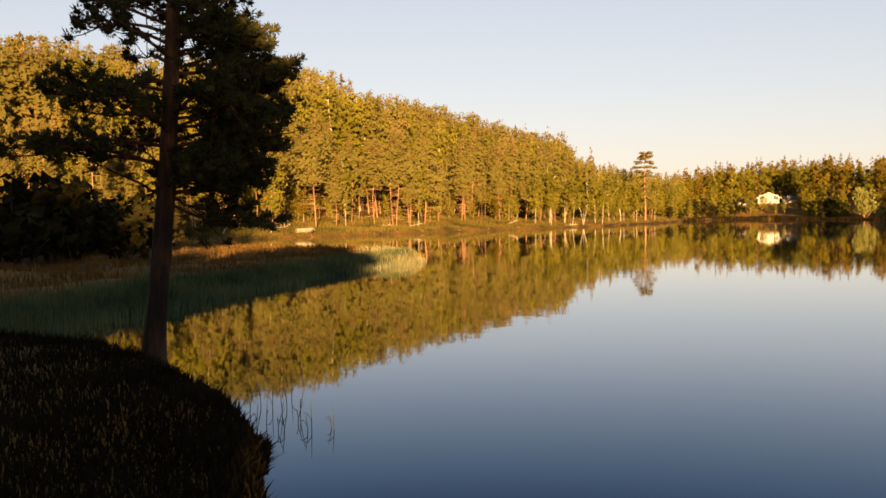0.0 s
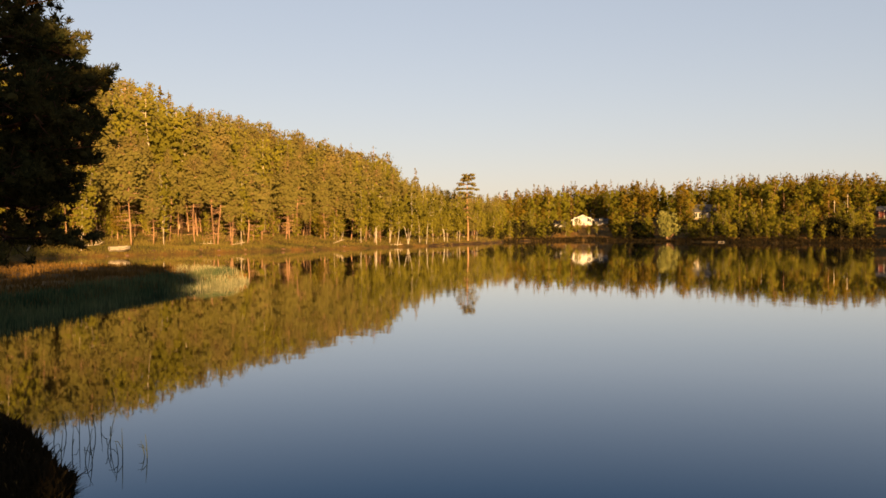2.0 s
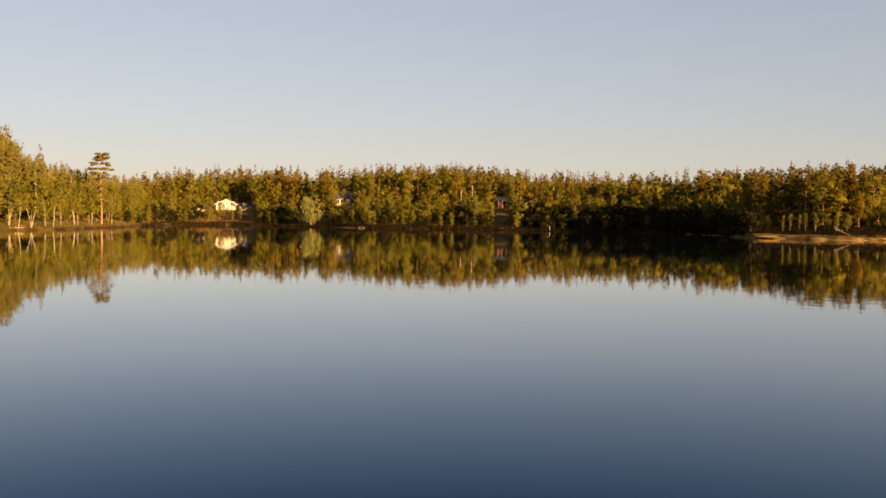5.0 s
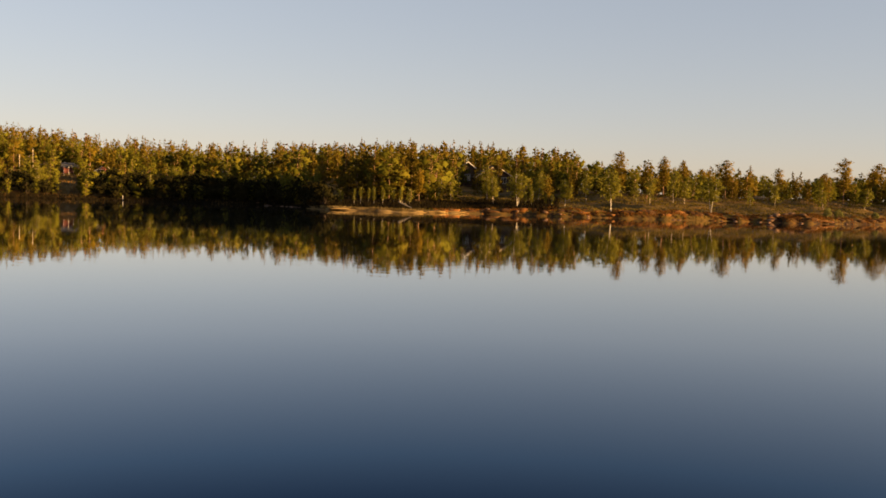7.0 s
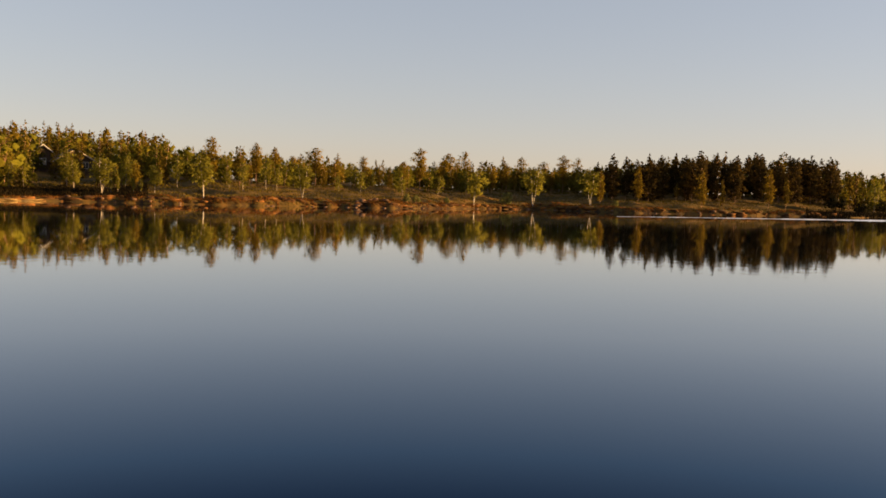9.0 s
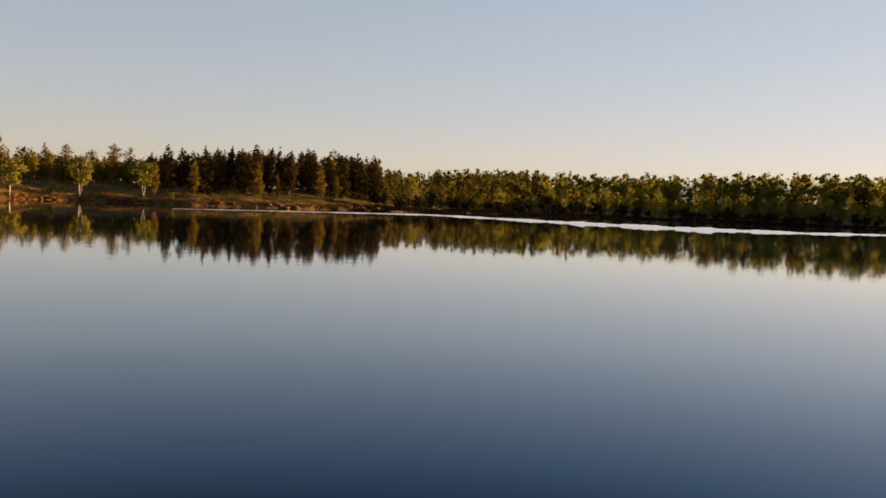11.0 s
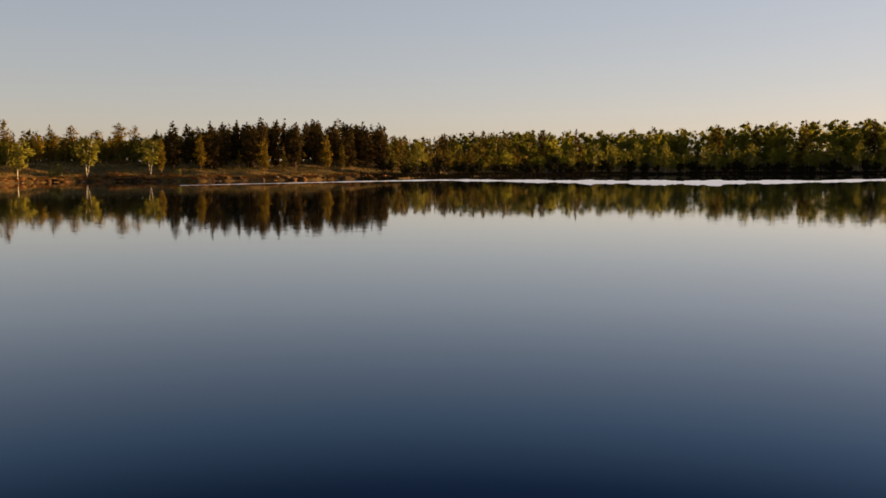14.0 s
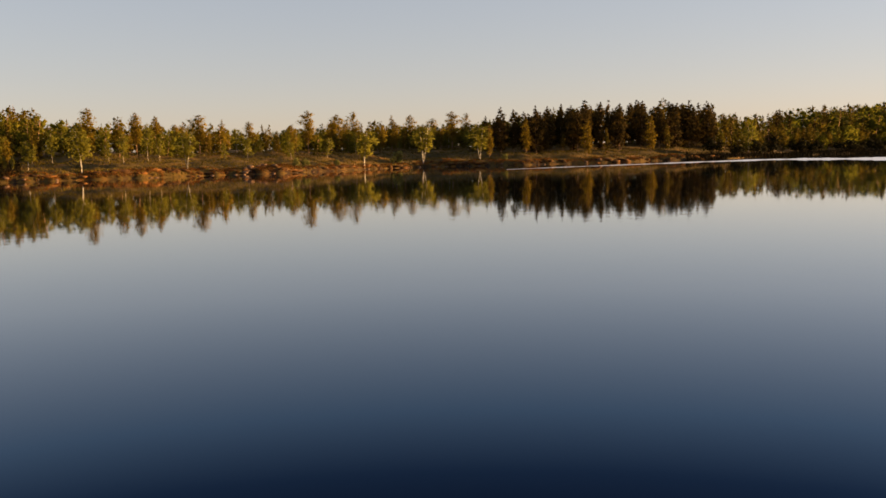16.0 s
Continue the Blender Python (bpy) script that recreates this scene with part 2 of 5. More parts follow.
def crown(rng, pts, size, out, flat=0.0):
    """Leaf clumps turned loosely outwards, with the soft shading of a full crown: verts, tris, normals."""
    n = len(pts)
    out = out / (np.linalg.norm(out, axis=1)[:, None] + 1e-9)
    face = out + rng.normal(0, 0.6, (n, 3))
    face /= np.linalg.norm(face, axis=1)[:, None] + 1e-9
    face *= np.where((face * out).sum(1) < 0, -1.0, 1.0)[:, None]
    u = np.cross(face, rng.normal(size=(n, 3)))
    u /= np.linalg.norm(u, axis=1)[:, None] + 1e-9
    w = np.cross(face, u)
    s = (size * rng.uniform(0.6, 1.4, n))[:, None]
    v = np.stack([pts + u * s, pts - u * s * 0.5 + w * s * 0.8, pts - u * s * 0.5 - w * s * rng.uniform(0.3, 0.9, (n, 1))], 1).reshape(-1, 3)
    nrm = face * 0.5 + out * 0.55
    nrm /= np.linalg.norm(nrm, axis=1)[:, None] + 1e-9
    return v, np.arange(3 * n).reshape(-1, 3), np.repeat(nrm, 3, 0)


def blob_points(rng, centres, radii, n):
    """n points in and towards the skin of ellipsoids."""
    k = rng.choice(len(centres), n, p=radii[:, 0] ** 2 / np.sum(radii[:, 0] ** 2))
    d = rng.normal(size=(n, 3))
    d /= np.linalg.norm(d, axis=1)[:, None]
    pts = centres[k] + d * radii[k] * rng.uniform(0.35, 1.0, (n, 1)) ** 0.6
    axis = pts - centres.mean(0)
    axis /= np.linalg.norm(axis, axis=1)[:, None] + 1e-9
    return pts, d * 0.75 + axis * 0.55 * (1, 1, 0.5) + (0, 0, 0.12)


# ---- tree patterns, ten metres tall: (wood, foliage) ----
def tiered_pine(seed, n=1900, leaf=0.16):
    """An old pine with a long bare trunk and a few flat, wind-worn storeys of foliage."""
    rng = np.random.default_rng(seed)
    z = np.linspace(0, 9.8, 8)
    spine = np.c_[0.10 * np.sin(z * 0.5), 0.08 * np.cos(z * 0.6) - 0.08, z]
    wood, cs, rs = [(*tube(spine, np.interp(z, [0, 1, 9.8], [0.12, 0.095, 0.03]), 6), 0)], [], []
    for h, reach, pads in ((9.7, 0.6, 5), (9.2, 0.95, 7), (8.55, 1.4, 9), (7.8, 1.3, 8), (7.1, 1.2, 8), (6.5, 1.1, 7), (5.8, 0.95, 6), (5.1, 0.9, 6), (4.4, 0.8, 5), (3.7, 0.7, 4)):
        o = np.array([np.interp(h, z, spine[:, 0]), np.interp(h, z, spine[:, 1]), h - 0.12])
        for i in range(pads):
            a = 6.283 * (i + rng.uniform(-0.3, 0.3)) / pads + h
            c = o + np.array([math.cos(a), math.sin(a), 0.0]) * reach * rng.uniform(0.45, 1.0) + (0, 0, rng.uniform(-0.12, 0.34) - 0.4 * (h < 6))
            wood.append((*tube([tuple(o), tuple((o + c) / 2 + (0, 0, 0.06)), tuple(c)], [0.04, 0.03, 0.012], 4), 0))
            r = rng.uniform(0.24, 0.5)
            cs.append(c), rs.append((r, r, r * 0.42))
    pts, out = blob_points(rng, np.array(cs), np.array(rs), n)
    return merge(wood)[:2], crown(rng, pts, leaf, out)


def spruce_pattern(seed, n=800, wide=1.25, low=0.06, leaf=0.22):
    rng = np.random.default_rng(seed)
    wood = tube([(0, 0, 0), (0.02, 0, 5), (0, 0, 9.9)], [0.15, 0.1, 0.02], 5)
    f = 1 - np.sqrt(rng.uniform(0.0, 1, n))
    tier = np.round(f * 17) / 17 + rng.normal(0, 0.012, n)
    z = 10 * (low + (1.0 - low) * np.clip(tier, 0, 1))
    side = rng.uniform(0, 2 * np.pi, n)
    uneven = 0.82 + 0.28 * np.sin(side * 3 + z * 2.1 + seed)
    r = wide * (1 - np.clip(tier, 0, 1)) ** 0.8 * uneven * rng.uniform(0.3, 1, n) ** 0.5 + 0.05
    pts = np.c_[r * np.cos(side), r * np.sin(side), z - 0.35 * r]
    return wood, crown(rng, pts, leaf, np.c_[np.cos(side), np.sin(side), np.full(n, 0.25)], 0.35)


def shrub_pattern(seed, n=700, wide=4.2, leaf=0.62):
    """Ten units tall like the trees; scaled down to a bush."""
    rng = np.random.default_rng(seed)
    wood, cs, rs = [], [], []
    for i in range(15):
        a, t = rng.uniform(0, 2 * np.pi), rng.uniform(0.1, 1)
        c = np.array([wide * t * 0.75 * np.cos(a), wide * t * 0.75 * np.sin(a), rng.uniform(2.0, 8.2 - 3.2 * t)])
        if i < 6:
            wood.append((*tube([(0.3 * np.cos(a), 0.3 * np.sin(a), 0), tuple(c * (0.5, 0.5, 0.6)), tuple(c)], [0.16, 0.12, 0.05], 3), 0))
        r = rng.uniform(1.1, 2.0)
        cs.append(c), rs.append((r, r, r * 0.95))
    pts, out = blob_points(rng, np.array(cs), np.array(rs), n)
    pts[:, 2] = np.abs(pts[:, 2])
    return merge(wood)[:2], crown(rng, pts, leaf, out)


def envelope_pattern(seed, n, wide, low, leaf, shape, tiers=0.0, trunk=0.09, stems=1, spire=0.72, twigs=0, heart=0.8):
    """A full crown: foliage through a lumpy cone or egg round the trunk. shape: 0 a cone, 1 an egg."""
    rng = np.random.default_rng(seed)
    wood = []
    for k in range(stems):
        a, lean = rng.uniform(0, 6.28), 0.0 if stems == 1 else rng.uniform(0.6, 1.6)
        z = np.linspace(0, 9.4, 8 if n > 600 else 3)
        bend, q = rng.uniform(0.04, 0.2), rng.uniform(0, 6.28)
        wood.append((*tube(np.c_[lean * (z / 10) * math.cos(a) + bend * (np.sin(z * 0.7 + q) - math.sin(q)), lean * (z / 10) * math.sin(a) + bend * (np.cos(z * 0.6 + q) - math.cos(q)), z], np.interp(z, [0, 9.4], [trunk, 0.015]), 5 if n > 600 else 3), 0))
    f = rng.uniform(0, 1, n)
    if shape < 0.5:
        f = 1 - np.sqrt(1 - f * 0.98)
        f = np.where(rng.uniform(0, 1, n) < 0.62, f, rng.uniform(0, 1, n))
    side = rng.uniform(0, 2 * np.pi, n)
    cone, egg = np.clip(1 - f, 0, 1) ** spire * np.clip(f * 7 + 0.35, 0, 1), np.sqrt(np.clip(1 - (2 * f - 0.9) ** 2 / 1.25, 0, 1))
    ph = rng.uniform(0, 6.28, 6)
    lump = 1 + 0.24 * np.sin(2 * side + 7 * f + ph[0]) * np.sin(11 * f + ph[1]) + 0.2 * np.sin(3 * side - 13 * f + ph[2]) + 0.14 * np.sin(5 * side + 23 * f + ph[3])
    lump += tiers * np.sin(f * 44 + 2 * np.sin(side + ph[4]))
    r = wide * (cone * (1 - shape) + egg * shape) * np.maximum(lump, 0.15) * np.sqrt(rng.uniform(0.12, 1, n)) + 0.04
    drift = 0.25 * np.sin(f * 5 + ph[5])
    pts = np.c_[r * np.cos(side) + drift, r * np.sin(side), 10 * (low + (1 - low) * f) - 0.15 * r + rng.normal(0, 0.08, n)]
    up = (0.1 + 0.75 * f ** 2) * (0.5 + shape)
    out = np.c_[np.cos(side), np.sin(side), up] + 0.35 * np.c_[np.cos(3 * side + 11 * f), np.sin(4 * side + 9 * f), np.cos(f * 30 + side)]
    for k in range(twigs):
        h, a, q = rng.uniform(0.5, 10 * low + 1.5), rng.uniform(0, 6.28), wide * rng.uniform(0.2, 0.55)
        c, d = np.array([0.0, 0, h]), np.array([math.cos(a), math.sin(a), rng.uniform(-0.25, 0.15)])
        w = np.array([0, 0, 0.013])
        wood.append((np.array([c - w, c + w, c + d * q]), np.array([[0, 1, 2]]), 0))
        for e in (0.5, 0.75):
            b = c + d * q * e
            g = np.array([math.cos(a + 0.7), math.sin(a + 0.7), rng.uniform(-0.4, 0.2)]) * q * 0.35
            wood.append((np.array([b - w * 0.7, b + w * 0.7, b + g]), np.array([[0, 1, 2]]), 0))
    size = leaf * np.interp(f, [0, 0.6, 1], [1.05, 1.0, 0.5 if shape < 0.5 else 0.7])
    v, t, nrm = crown(rng, pts, size, out)
    # the dense inner twigs and needles, which close the crown
    rows, sides = (9, 10) if n > 600 else (6, 7)
    cf, cs = np.meshgrid(np.linspace(0.02, 0.93, rows), np.arange(sides) * 2 * np.pi / sides, indexing="ij")
    cf, cs = cf.ravel(), cs.ravel()
    cone, egg = np.clip(1 - cf, 0, 1) ** spire * np.clip(cf * 7 + 0.35, 0, 1), np.sqrt(np.clip(1 - (2 * cf - 0.9) ** 2 / 1.25, 0, 1))
    lump = 1 + 0.24 * np.sin(2 * cs + 7 * cf + ph[0]) * np.sin(11 * cf + ph[1]) + 0.2 * np.sin(3 * cs - 13 * cf + ph[2])
    cr = wide * (cone * (1 - shape) + egg * shape) * np.maximum(lump, 0.15) * rng.uniform(0.5, 1.0, len(cf)) * heart + 0.02
    core = np.c_[cr * np.cos(cs) + 0.25 * np.sin(cf * 5 + ph[5]), cr * np.sin(cs), 10 * (low + (1 - low) * cf) - 0.15 * cr + rng.normal(0, 0.1, len(cf))]
    cn = np.c_[np.cos(cs), np.sin(cs), 0.1 + 0.5 * cf] + rng.normal(0, 0.35, (len(cf), 3))
    cn /= np.linalg.norm(cn, axis=1)[:, None]
    q = np.array([(i * sides + j, i * sides + (j + 1) % sides, (i + 1) * sides + (j + 1) % sides, (i + 1) * sides + j) for i in range(rows - 1) for j in range(sides)])
    ct = np.concatenate([q[:, [0, 1, 2]], q[:, [0, 2, 3]]]) + len(v)
    return merge(wood)[:2], (np.concatenate([v, core]), np.concatenate([t, ct]), np.concatenate([nrm, cn]))


FORMS = {
    "pine": ([0, 0.12, 0.4, 0.75, 0.92, 1], [0.5, 0.85, 1, 0.78, 0.5, 0.2]),
    "young": ([0, 0.1, 0.45, 0.8, 1], [0.75, 1, 0.74, 0.36, 0.07]),
    "round": ([0, 0.18, 0.5, 0.8, 1], [0.5, 0.9, 1, 0.8, 0.34]),
    "column": ([0, 0.1, 0.5, 0.85, 1], [0.7, 1, 0.95, 0.6, 0.2]),
}
OCTA = np.array([(1, 0, 0), (-1, 0, 0), (0, 1, 0), (0, -1, 0), (0, 0, 1), (0, 0, -1.0)])
OCTA_FACES = np.array([(0, 2, 4), (2, 1, 4), (1, 3, 4), (3, 0, 4), (2, 0, 5), (1, 2, 5), (3, 1, 5), (0, 3, 5)])


def pad_pattern(seed, n, pads, wide, low, leaf, form, flat=0.6, trunk=0.07, stems=1, twigs=0, ragged=0.3, pad=0.46, heart=0.62, lean=0.1):
    """A crown of foliage pads carried by limbs, uneven and open between them, over a bare lower trunk."""
    rng = np.random.default_rng(seed)
    wood, spines = [], []
    for k in range(stems):
        a, tilt = rng.uniform(0, 6.28), lean if stems == 1 else rng.uniform(0.5, 1.5) * max(1.0, lean)
        z = np.linspace(0, 9.5 if k == 0 else rng.uniform(7.2, 9.0), 7 if n > 500 else 4)
        bend, q = rng.uniform(0.03, 0.14) * max(1.0, lean), rng.uniform(0, 6.28)
        spine = np.c_[tilt * (z / 10) * math.cos(a) + bend * (np.sin(z * 0.7 + q) - math.sin(q)), tilt * (z / 10) * math.sin(a) + bend * (np.cos(z * 0.6 + q) - math.cos(q)), z]
        spines.append(spine)
        wood.append((*tube(spine, np.interp(z, [0, 9.4], [trunk, 0.016]), 5 if n > 500 else 3), 0))
    cs, rs, phase = [], [], rng.uniform(0, 6.28)
    for i in range(pads):
        f = (i + rng.uniform(0, 1)) / pads
        k = float(np.interp(f, *FORMS[form]))
        spine = spines[int(rng.integers(0, stems))]
        h = 10 * (low + (0.96 - low) * f)
        o = np.array([np.interp(h, spine[:, 2], spine[:, 0]), np.interp(h, spine[:, 2], spine[:, 1]), h])
        a = i * 2.4 + rng.uniform(-0.6, 0.6)
        reach = wide * k * rng.uniform(0.3, 0.75) * (1 + ragged * math.cos(a - phase)) * (0.3 if i % 4 == 3 else 1.0)
        c = o + np.array([reach * math.cos(a), reach * math.sin(a), reach * rng.uniform(-0.1, 0.3)])
        w = np.array([0, 0, 0.022 if n > 500 else 0.03])
        wood.append((np.array([o - w - (0, 0, 0.2), o + w - (0, 0, 0.2), c]), np.array([[0, 1, 2]]), 0))
        r = wide * pad * (0.35 + 0.65 * k) * rng.uniform(0.7, 1.25)
        cs.append(c), rs.append((r, r, r * flat))
    tip = spines[0][-1]
    cs.append(np.array([tip[0], tip[1], 9.55])), rs.append((wide * 0.1, wide * 0.1, 0.5))
    cs, rs = np.array(cs), np.array(rs)
    for k in range(twigs):
        h, a, q = rng.uniform(0.8, 10 * low + 1.5), rng.uniform(0, 6.28), wide * rng.uniform(0.25, 0.75)
        spine = spines[0]
        c, d = np.array([np.interp(h, spine[:, 2], spine[:, 0]), np.interp(h, spine[:, 2], spine[:, 1]), h]), np.array([math.cos(a), math.sin(a), rng.uniform(-0.25, 0.15)])
        w = np.array([0, 0, 0.013])
        wood.append((np.array([c - w, c + w, c + d * q]), np.array([[0, 1, 2]]), 0))
        for e in (0.5, 0.75):
            b = c + d * q * e
            g = np.array([math.cos(a + 0.7), math.sin(a + 0.7), rng.uniform(-0.4, 0.2)]) * q * 0.35
            wood.append((np.array([b - w * 0.7, b + w * 0.7, b + g]), np.array([[0, 1, 2]]), 0))
    pts, out = blob_points(rng, cs, rs, n)
    out = out * 0.32 + np.c_[pts[:, :2] / (np.linalg.norm(pts[:, :2], axis=1)[:, None] + 0.3), (pts[:, 2] - 5) * 0.08] * 0.8
    v, t, nrm = crown(rng, pts, leaf * np.interp(pts[:, 2], [0, 7.5, 9.6], [1.05, 1.0, 0.55]), out)
    # the close inner twigs of each pad
    if n < 450 or pads > 60:
        step = 4 if heart < 0.4 else 2
        cs, rs = cs[::step], rs[::step] * 1.3
    m = len(cs)
    core = (cs[:, None] + OCTA[None] * rs[:, None] * heart * rng.uniform(0.7, 1.15, (m, 6, 1))).reshape(-1, 3)
    axis = core - np.array([0, 0, 10 * (low + 1) / 2])
    axis /= np.linalg.norm(axis, axis=1)[:, None]
    cn = np.tile(OCTA, (m, 1)) * 0.35 + axis * (0.9, 0.9, 0.3)
    cn /= np.linalg.norm(cn, axis=1)[:, None]
    ct = (OCTA_FACES[None] + np.arange(m)[:, None, None] * 6).reshape(-1, 3) + len(v)
    return merge(wood)[:2], (np.concatenate([v, core]), np.concatenate([t, ct]), np.concatenate([nrm, cn]))


PATTERNS = {
    "pine": [pad_pattern(s, 520, 26, w, c, 0.20, q, 0.75, 0.07, twigs=14) for s, c, w, q in ((1, 0.2, 1.9, "pine"), (2, 0.28, 1.8, "pine"), (3, 0.12, 1.9, "young"), (4, 0.35, 1.9, "round"), (5, 0.1, 1.7, "young"))],
    "tall_pine": [pad_pattern(s, 400, 44, w, c, 0.23, q, 0.8, 0.05, 1, 14, 0.3, 0.48, 0.36) for s, c, w, q in ((11, 0.2, 1.5, "pine"), (12, 0.3, 1.6, "pine"), (13, 0.12, 1.7, "young"), (14, 0.22, 1.5, "column"), (15, 0.3, 1.5, "round"), (10, 0.2, 1.5, "young"))],
    "fine_pine": [pad_pattern(s, 1100, 80, w, c, 0.172, q, 0.7, 0.048, 1, 50, 0.3, 0.34, 0.34) for s, c, w, q in ((11, 0.34, 1.5, "pine"), (12, 0.42, 1.5, "column"), (13, 0.26, 1.6, "young"), (14, 0.36, 1.4, "column"), (15, 0.46, 1.5, "round"), (18, 0.32, 1.6, "pine"), (19, 0.3, 1.5, "young"))],
    "fine_leafy": [pad_pattern(s, 950, 62, w, c, 0.185, "round", 0.95, 0.04, k, 0, 0.25, 0.42, 0.34) for s, c, w, k in ((61, 0.14, 2.0, 2), (62, 0.08, 2.3, 3), (63, 0.2, 1.9, 1), (64, 0.12, 2.1, 2))],
    "bare_pine": [envelope_pattern(s, 70, 1.0, 0.62, 0.2, 0.2, 0.2, 0.04, 1, 0.85, 60, 0.3) for s in (95, 96, 97)],
    "heath_pine": [pad_pattern(s, 1000, 40, w, c, 0.175, q, 0.75, 0.075, 1, 18, 0.3, 0.44, 0.45) for s, c, w, q in ((1, 0.2, 2.2, "pine"), (2, 0.26, 2.0, "pine"), (3, 0.15, 2.0, "column"), (4, 0.34, 2.4, "round"), (6, 0.16, 1.9, "young"))],
    "lone_pine": [tiered_pine(16)],
    "spruce": [spruce_pattern(s, wide=w) for s, w in ((21, 1.25), (22, 1.5), (23, 1.0))],
    "birch": [pad_pattern(s, 620, 26, w, c, 0.20, "round", 0.95, 0.06, k, 0, 0.3, 0.46, 0.42) for s, c, w, k in ((41, 0.2, 2.0, 1), (42, 0.24, 2.3, 2), (43, 0.18, 2.5, 3), (44, 0.26, 1.9, 1), (45, 0.16, 2.2, 2))],
    "white_birch": [pad_pattern(s, 900, 30, w, c, 0.20, "round", 0.9, 0.05, k, 0, 0.3, 0.46, 0.45) for s, c, w, k in ((46, 0.3, 2.1, 2), (47, 0.34, 2.3, 3), (48, 0.3, 2.1, 2))],
    "shore_birch": [pad_pattern(s, 900, 30, w, c, 0.19, "round", 0.9, 0.04, k, 0, 0.3, 0.46, 0.4, 2.2) for s, c, w, k in ((46, 0.3, 2.0, 2), (52, 0.34, 1.9, 1), (48, 0.3, 2.1, 2), (53, 0.36, 1.8, 1))],
    "slim_pine": [pad_pattern(s, 230, 24, w, 0.06, 0.21, q, 0.8, 0.05, pad=0.47, heart=0.5) for s, w, q in ((101, 1.35, "young"), (102, 1.25, "column"), (103, 1.45, "young"), (104, 1.3, "pine"))],
    "leafy": [pad_pattern(s, 445, 24, w, c, 0.25, "round", 0.95, 0.05, k, 0, 0.25, 0.52, 0.36) for s, c, w, k in ((61, 0.1, 2.1, 2), (62, 0.06, 2.4, 3), (63, 0.16, 2.0, 1), (64, 0.08, 2.2, 2))],
    "shrub": [shrub_pattern(s, n=260) for s in (51, 52, 53)],
    "far_pine": [pad_pattern(s, 340, 30, w, c, 0.238, q, 0.9, 0.06, pad=0.47, heart=0.5) for s, c, w, q in ((71, 0.08, 1.9, "pine"), (72, 0.14, 1.8, "pine"), (73, 0.04, 2.0, "young"), (74, 0.06, 1.8, "column"), (75, 0.1, 2.1, "round"), (79, 0.06, 1.8, "young"))],
    "far_birch": [pad_pattern(s, 340, 30, w, c, 0.262, "round", 0.95, 0.05, k, 0, 0.25, 0.42, 0.52) for s, c, w, k in ((81, 0.03, 2.7, 2), (82, 0.02, 3.0, 3), (83, 0.05, 2.5, 1), (84, 0.02, 2.8, 2), (85, 0.04, 2.4, 1))],
    "east_birch": [pad_pattern(s, 420, 30, w, c, 0.225, "round", 0.95, 0.05, k, 0, 0.25, 0.44, 0.55) for s, c, w, k in ((86, 0.08, 2.7, 2), (87, 0.05, 3.1, 3), (88, 0.1, 2.6, 1), (89, 0.06, 2.9, 2), (90, 0.08, 2.4, 1))],
    "dark_pine": [pad_pattern(s, 640, 36, w, c, 0.2, q, 0.8, 0.06, 1, 10, 0.3, 0.42) for s, c, w, q in ((76, 0.08, 1.9, "column"), (77, 0.14, 1.9, "pine"), (78, 0.05, 2.0, "young"), (79, 0.1, 2.0, "pine"))],
    "far_spruce": [spruce_pattern(s, n=400, wide=w, leaf=0.27) for s, w in ((91, 1.4), (92, 1.6))],
}
LOOKS = {
    "pine": (M_BARK, M_PINE), "tall_pine": (M_BARK, M_GOLDPINE), "spruce": (M_BARK, M_SPRUCE), 
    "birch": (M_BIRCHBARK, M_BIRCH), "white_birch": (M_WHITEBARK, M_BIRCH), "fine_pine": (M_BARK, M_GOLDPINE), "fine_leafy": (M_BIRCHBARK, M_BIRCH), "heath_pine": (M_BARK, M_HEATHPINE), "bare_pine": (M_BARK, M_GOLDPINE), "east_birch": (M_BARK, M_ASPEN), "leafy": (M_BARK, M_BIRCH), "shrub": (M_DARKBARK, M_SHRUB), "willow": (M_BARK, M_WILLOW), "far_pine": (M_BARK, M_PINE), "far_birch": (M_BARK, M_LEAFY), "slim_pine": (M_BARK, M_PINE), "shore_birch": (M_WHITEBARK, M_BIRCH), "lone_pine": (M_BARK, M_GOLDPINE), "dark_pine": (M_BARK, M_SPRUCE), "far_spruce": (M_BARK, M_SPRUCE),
}
PATTERNS["willow"] = [shrub_pattern(s, 1300, 4.2, 0.42) for s in (54, 55)]
SHARED = {}


def tree(kind, x, y, z, height, turn, name, label, category="tree", group="", variant=0, width=1.0):
    """One tree or bush as a thing of its own: a trunk and a crown."""
    variant %= len(PATTERNS[kind])
    if (kind, variant) not in SHARED:
        (wv, wt), (lv, lt, ln) = PATTERNS[kind][variant]
        SHARED[kind, variant] = (mesh_from("trunk", wv, wt, [LOOKS[kind][0]], smooth=True), mesh_from("crown", lv, lt, [LOOKS[kind][1]], normals=ln))
    root = new(name)
    s = height / 10
    root.matrix_world = Matrix.LocRotScale((x, y, z - 0.05), Euler((0, 0, turn)), (s * width, s * width, s))
    for part_name, me in zip(("trunk", "crown"), SHARED[kind, variant]):
        new(part_name, me).parent = root
    return tagged(root, label, category, group)


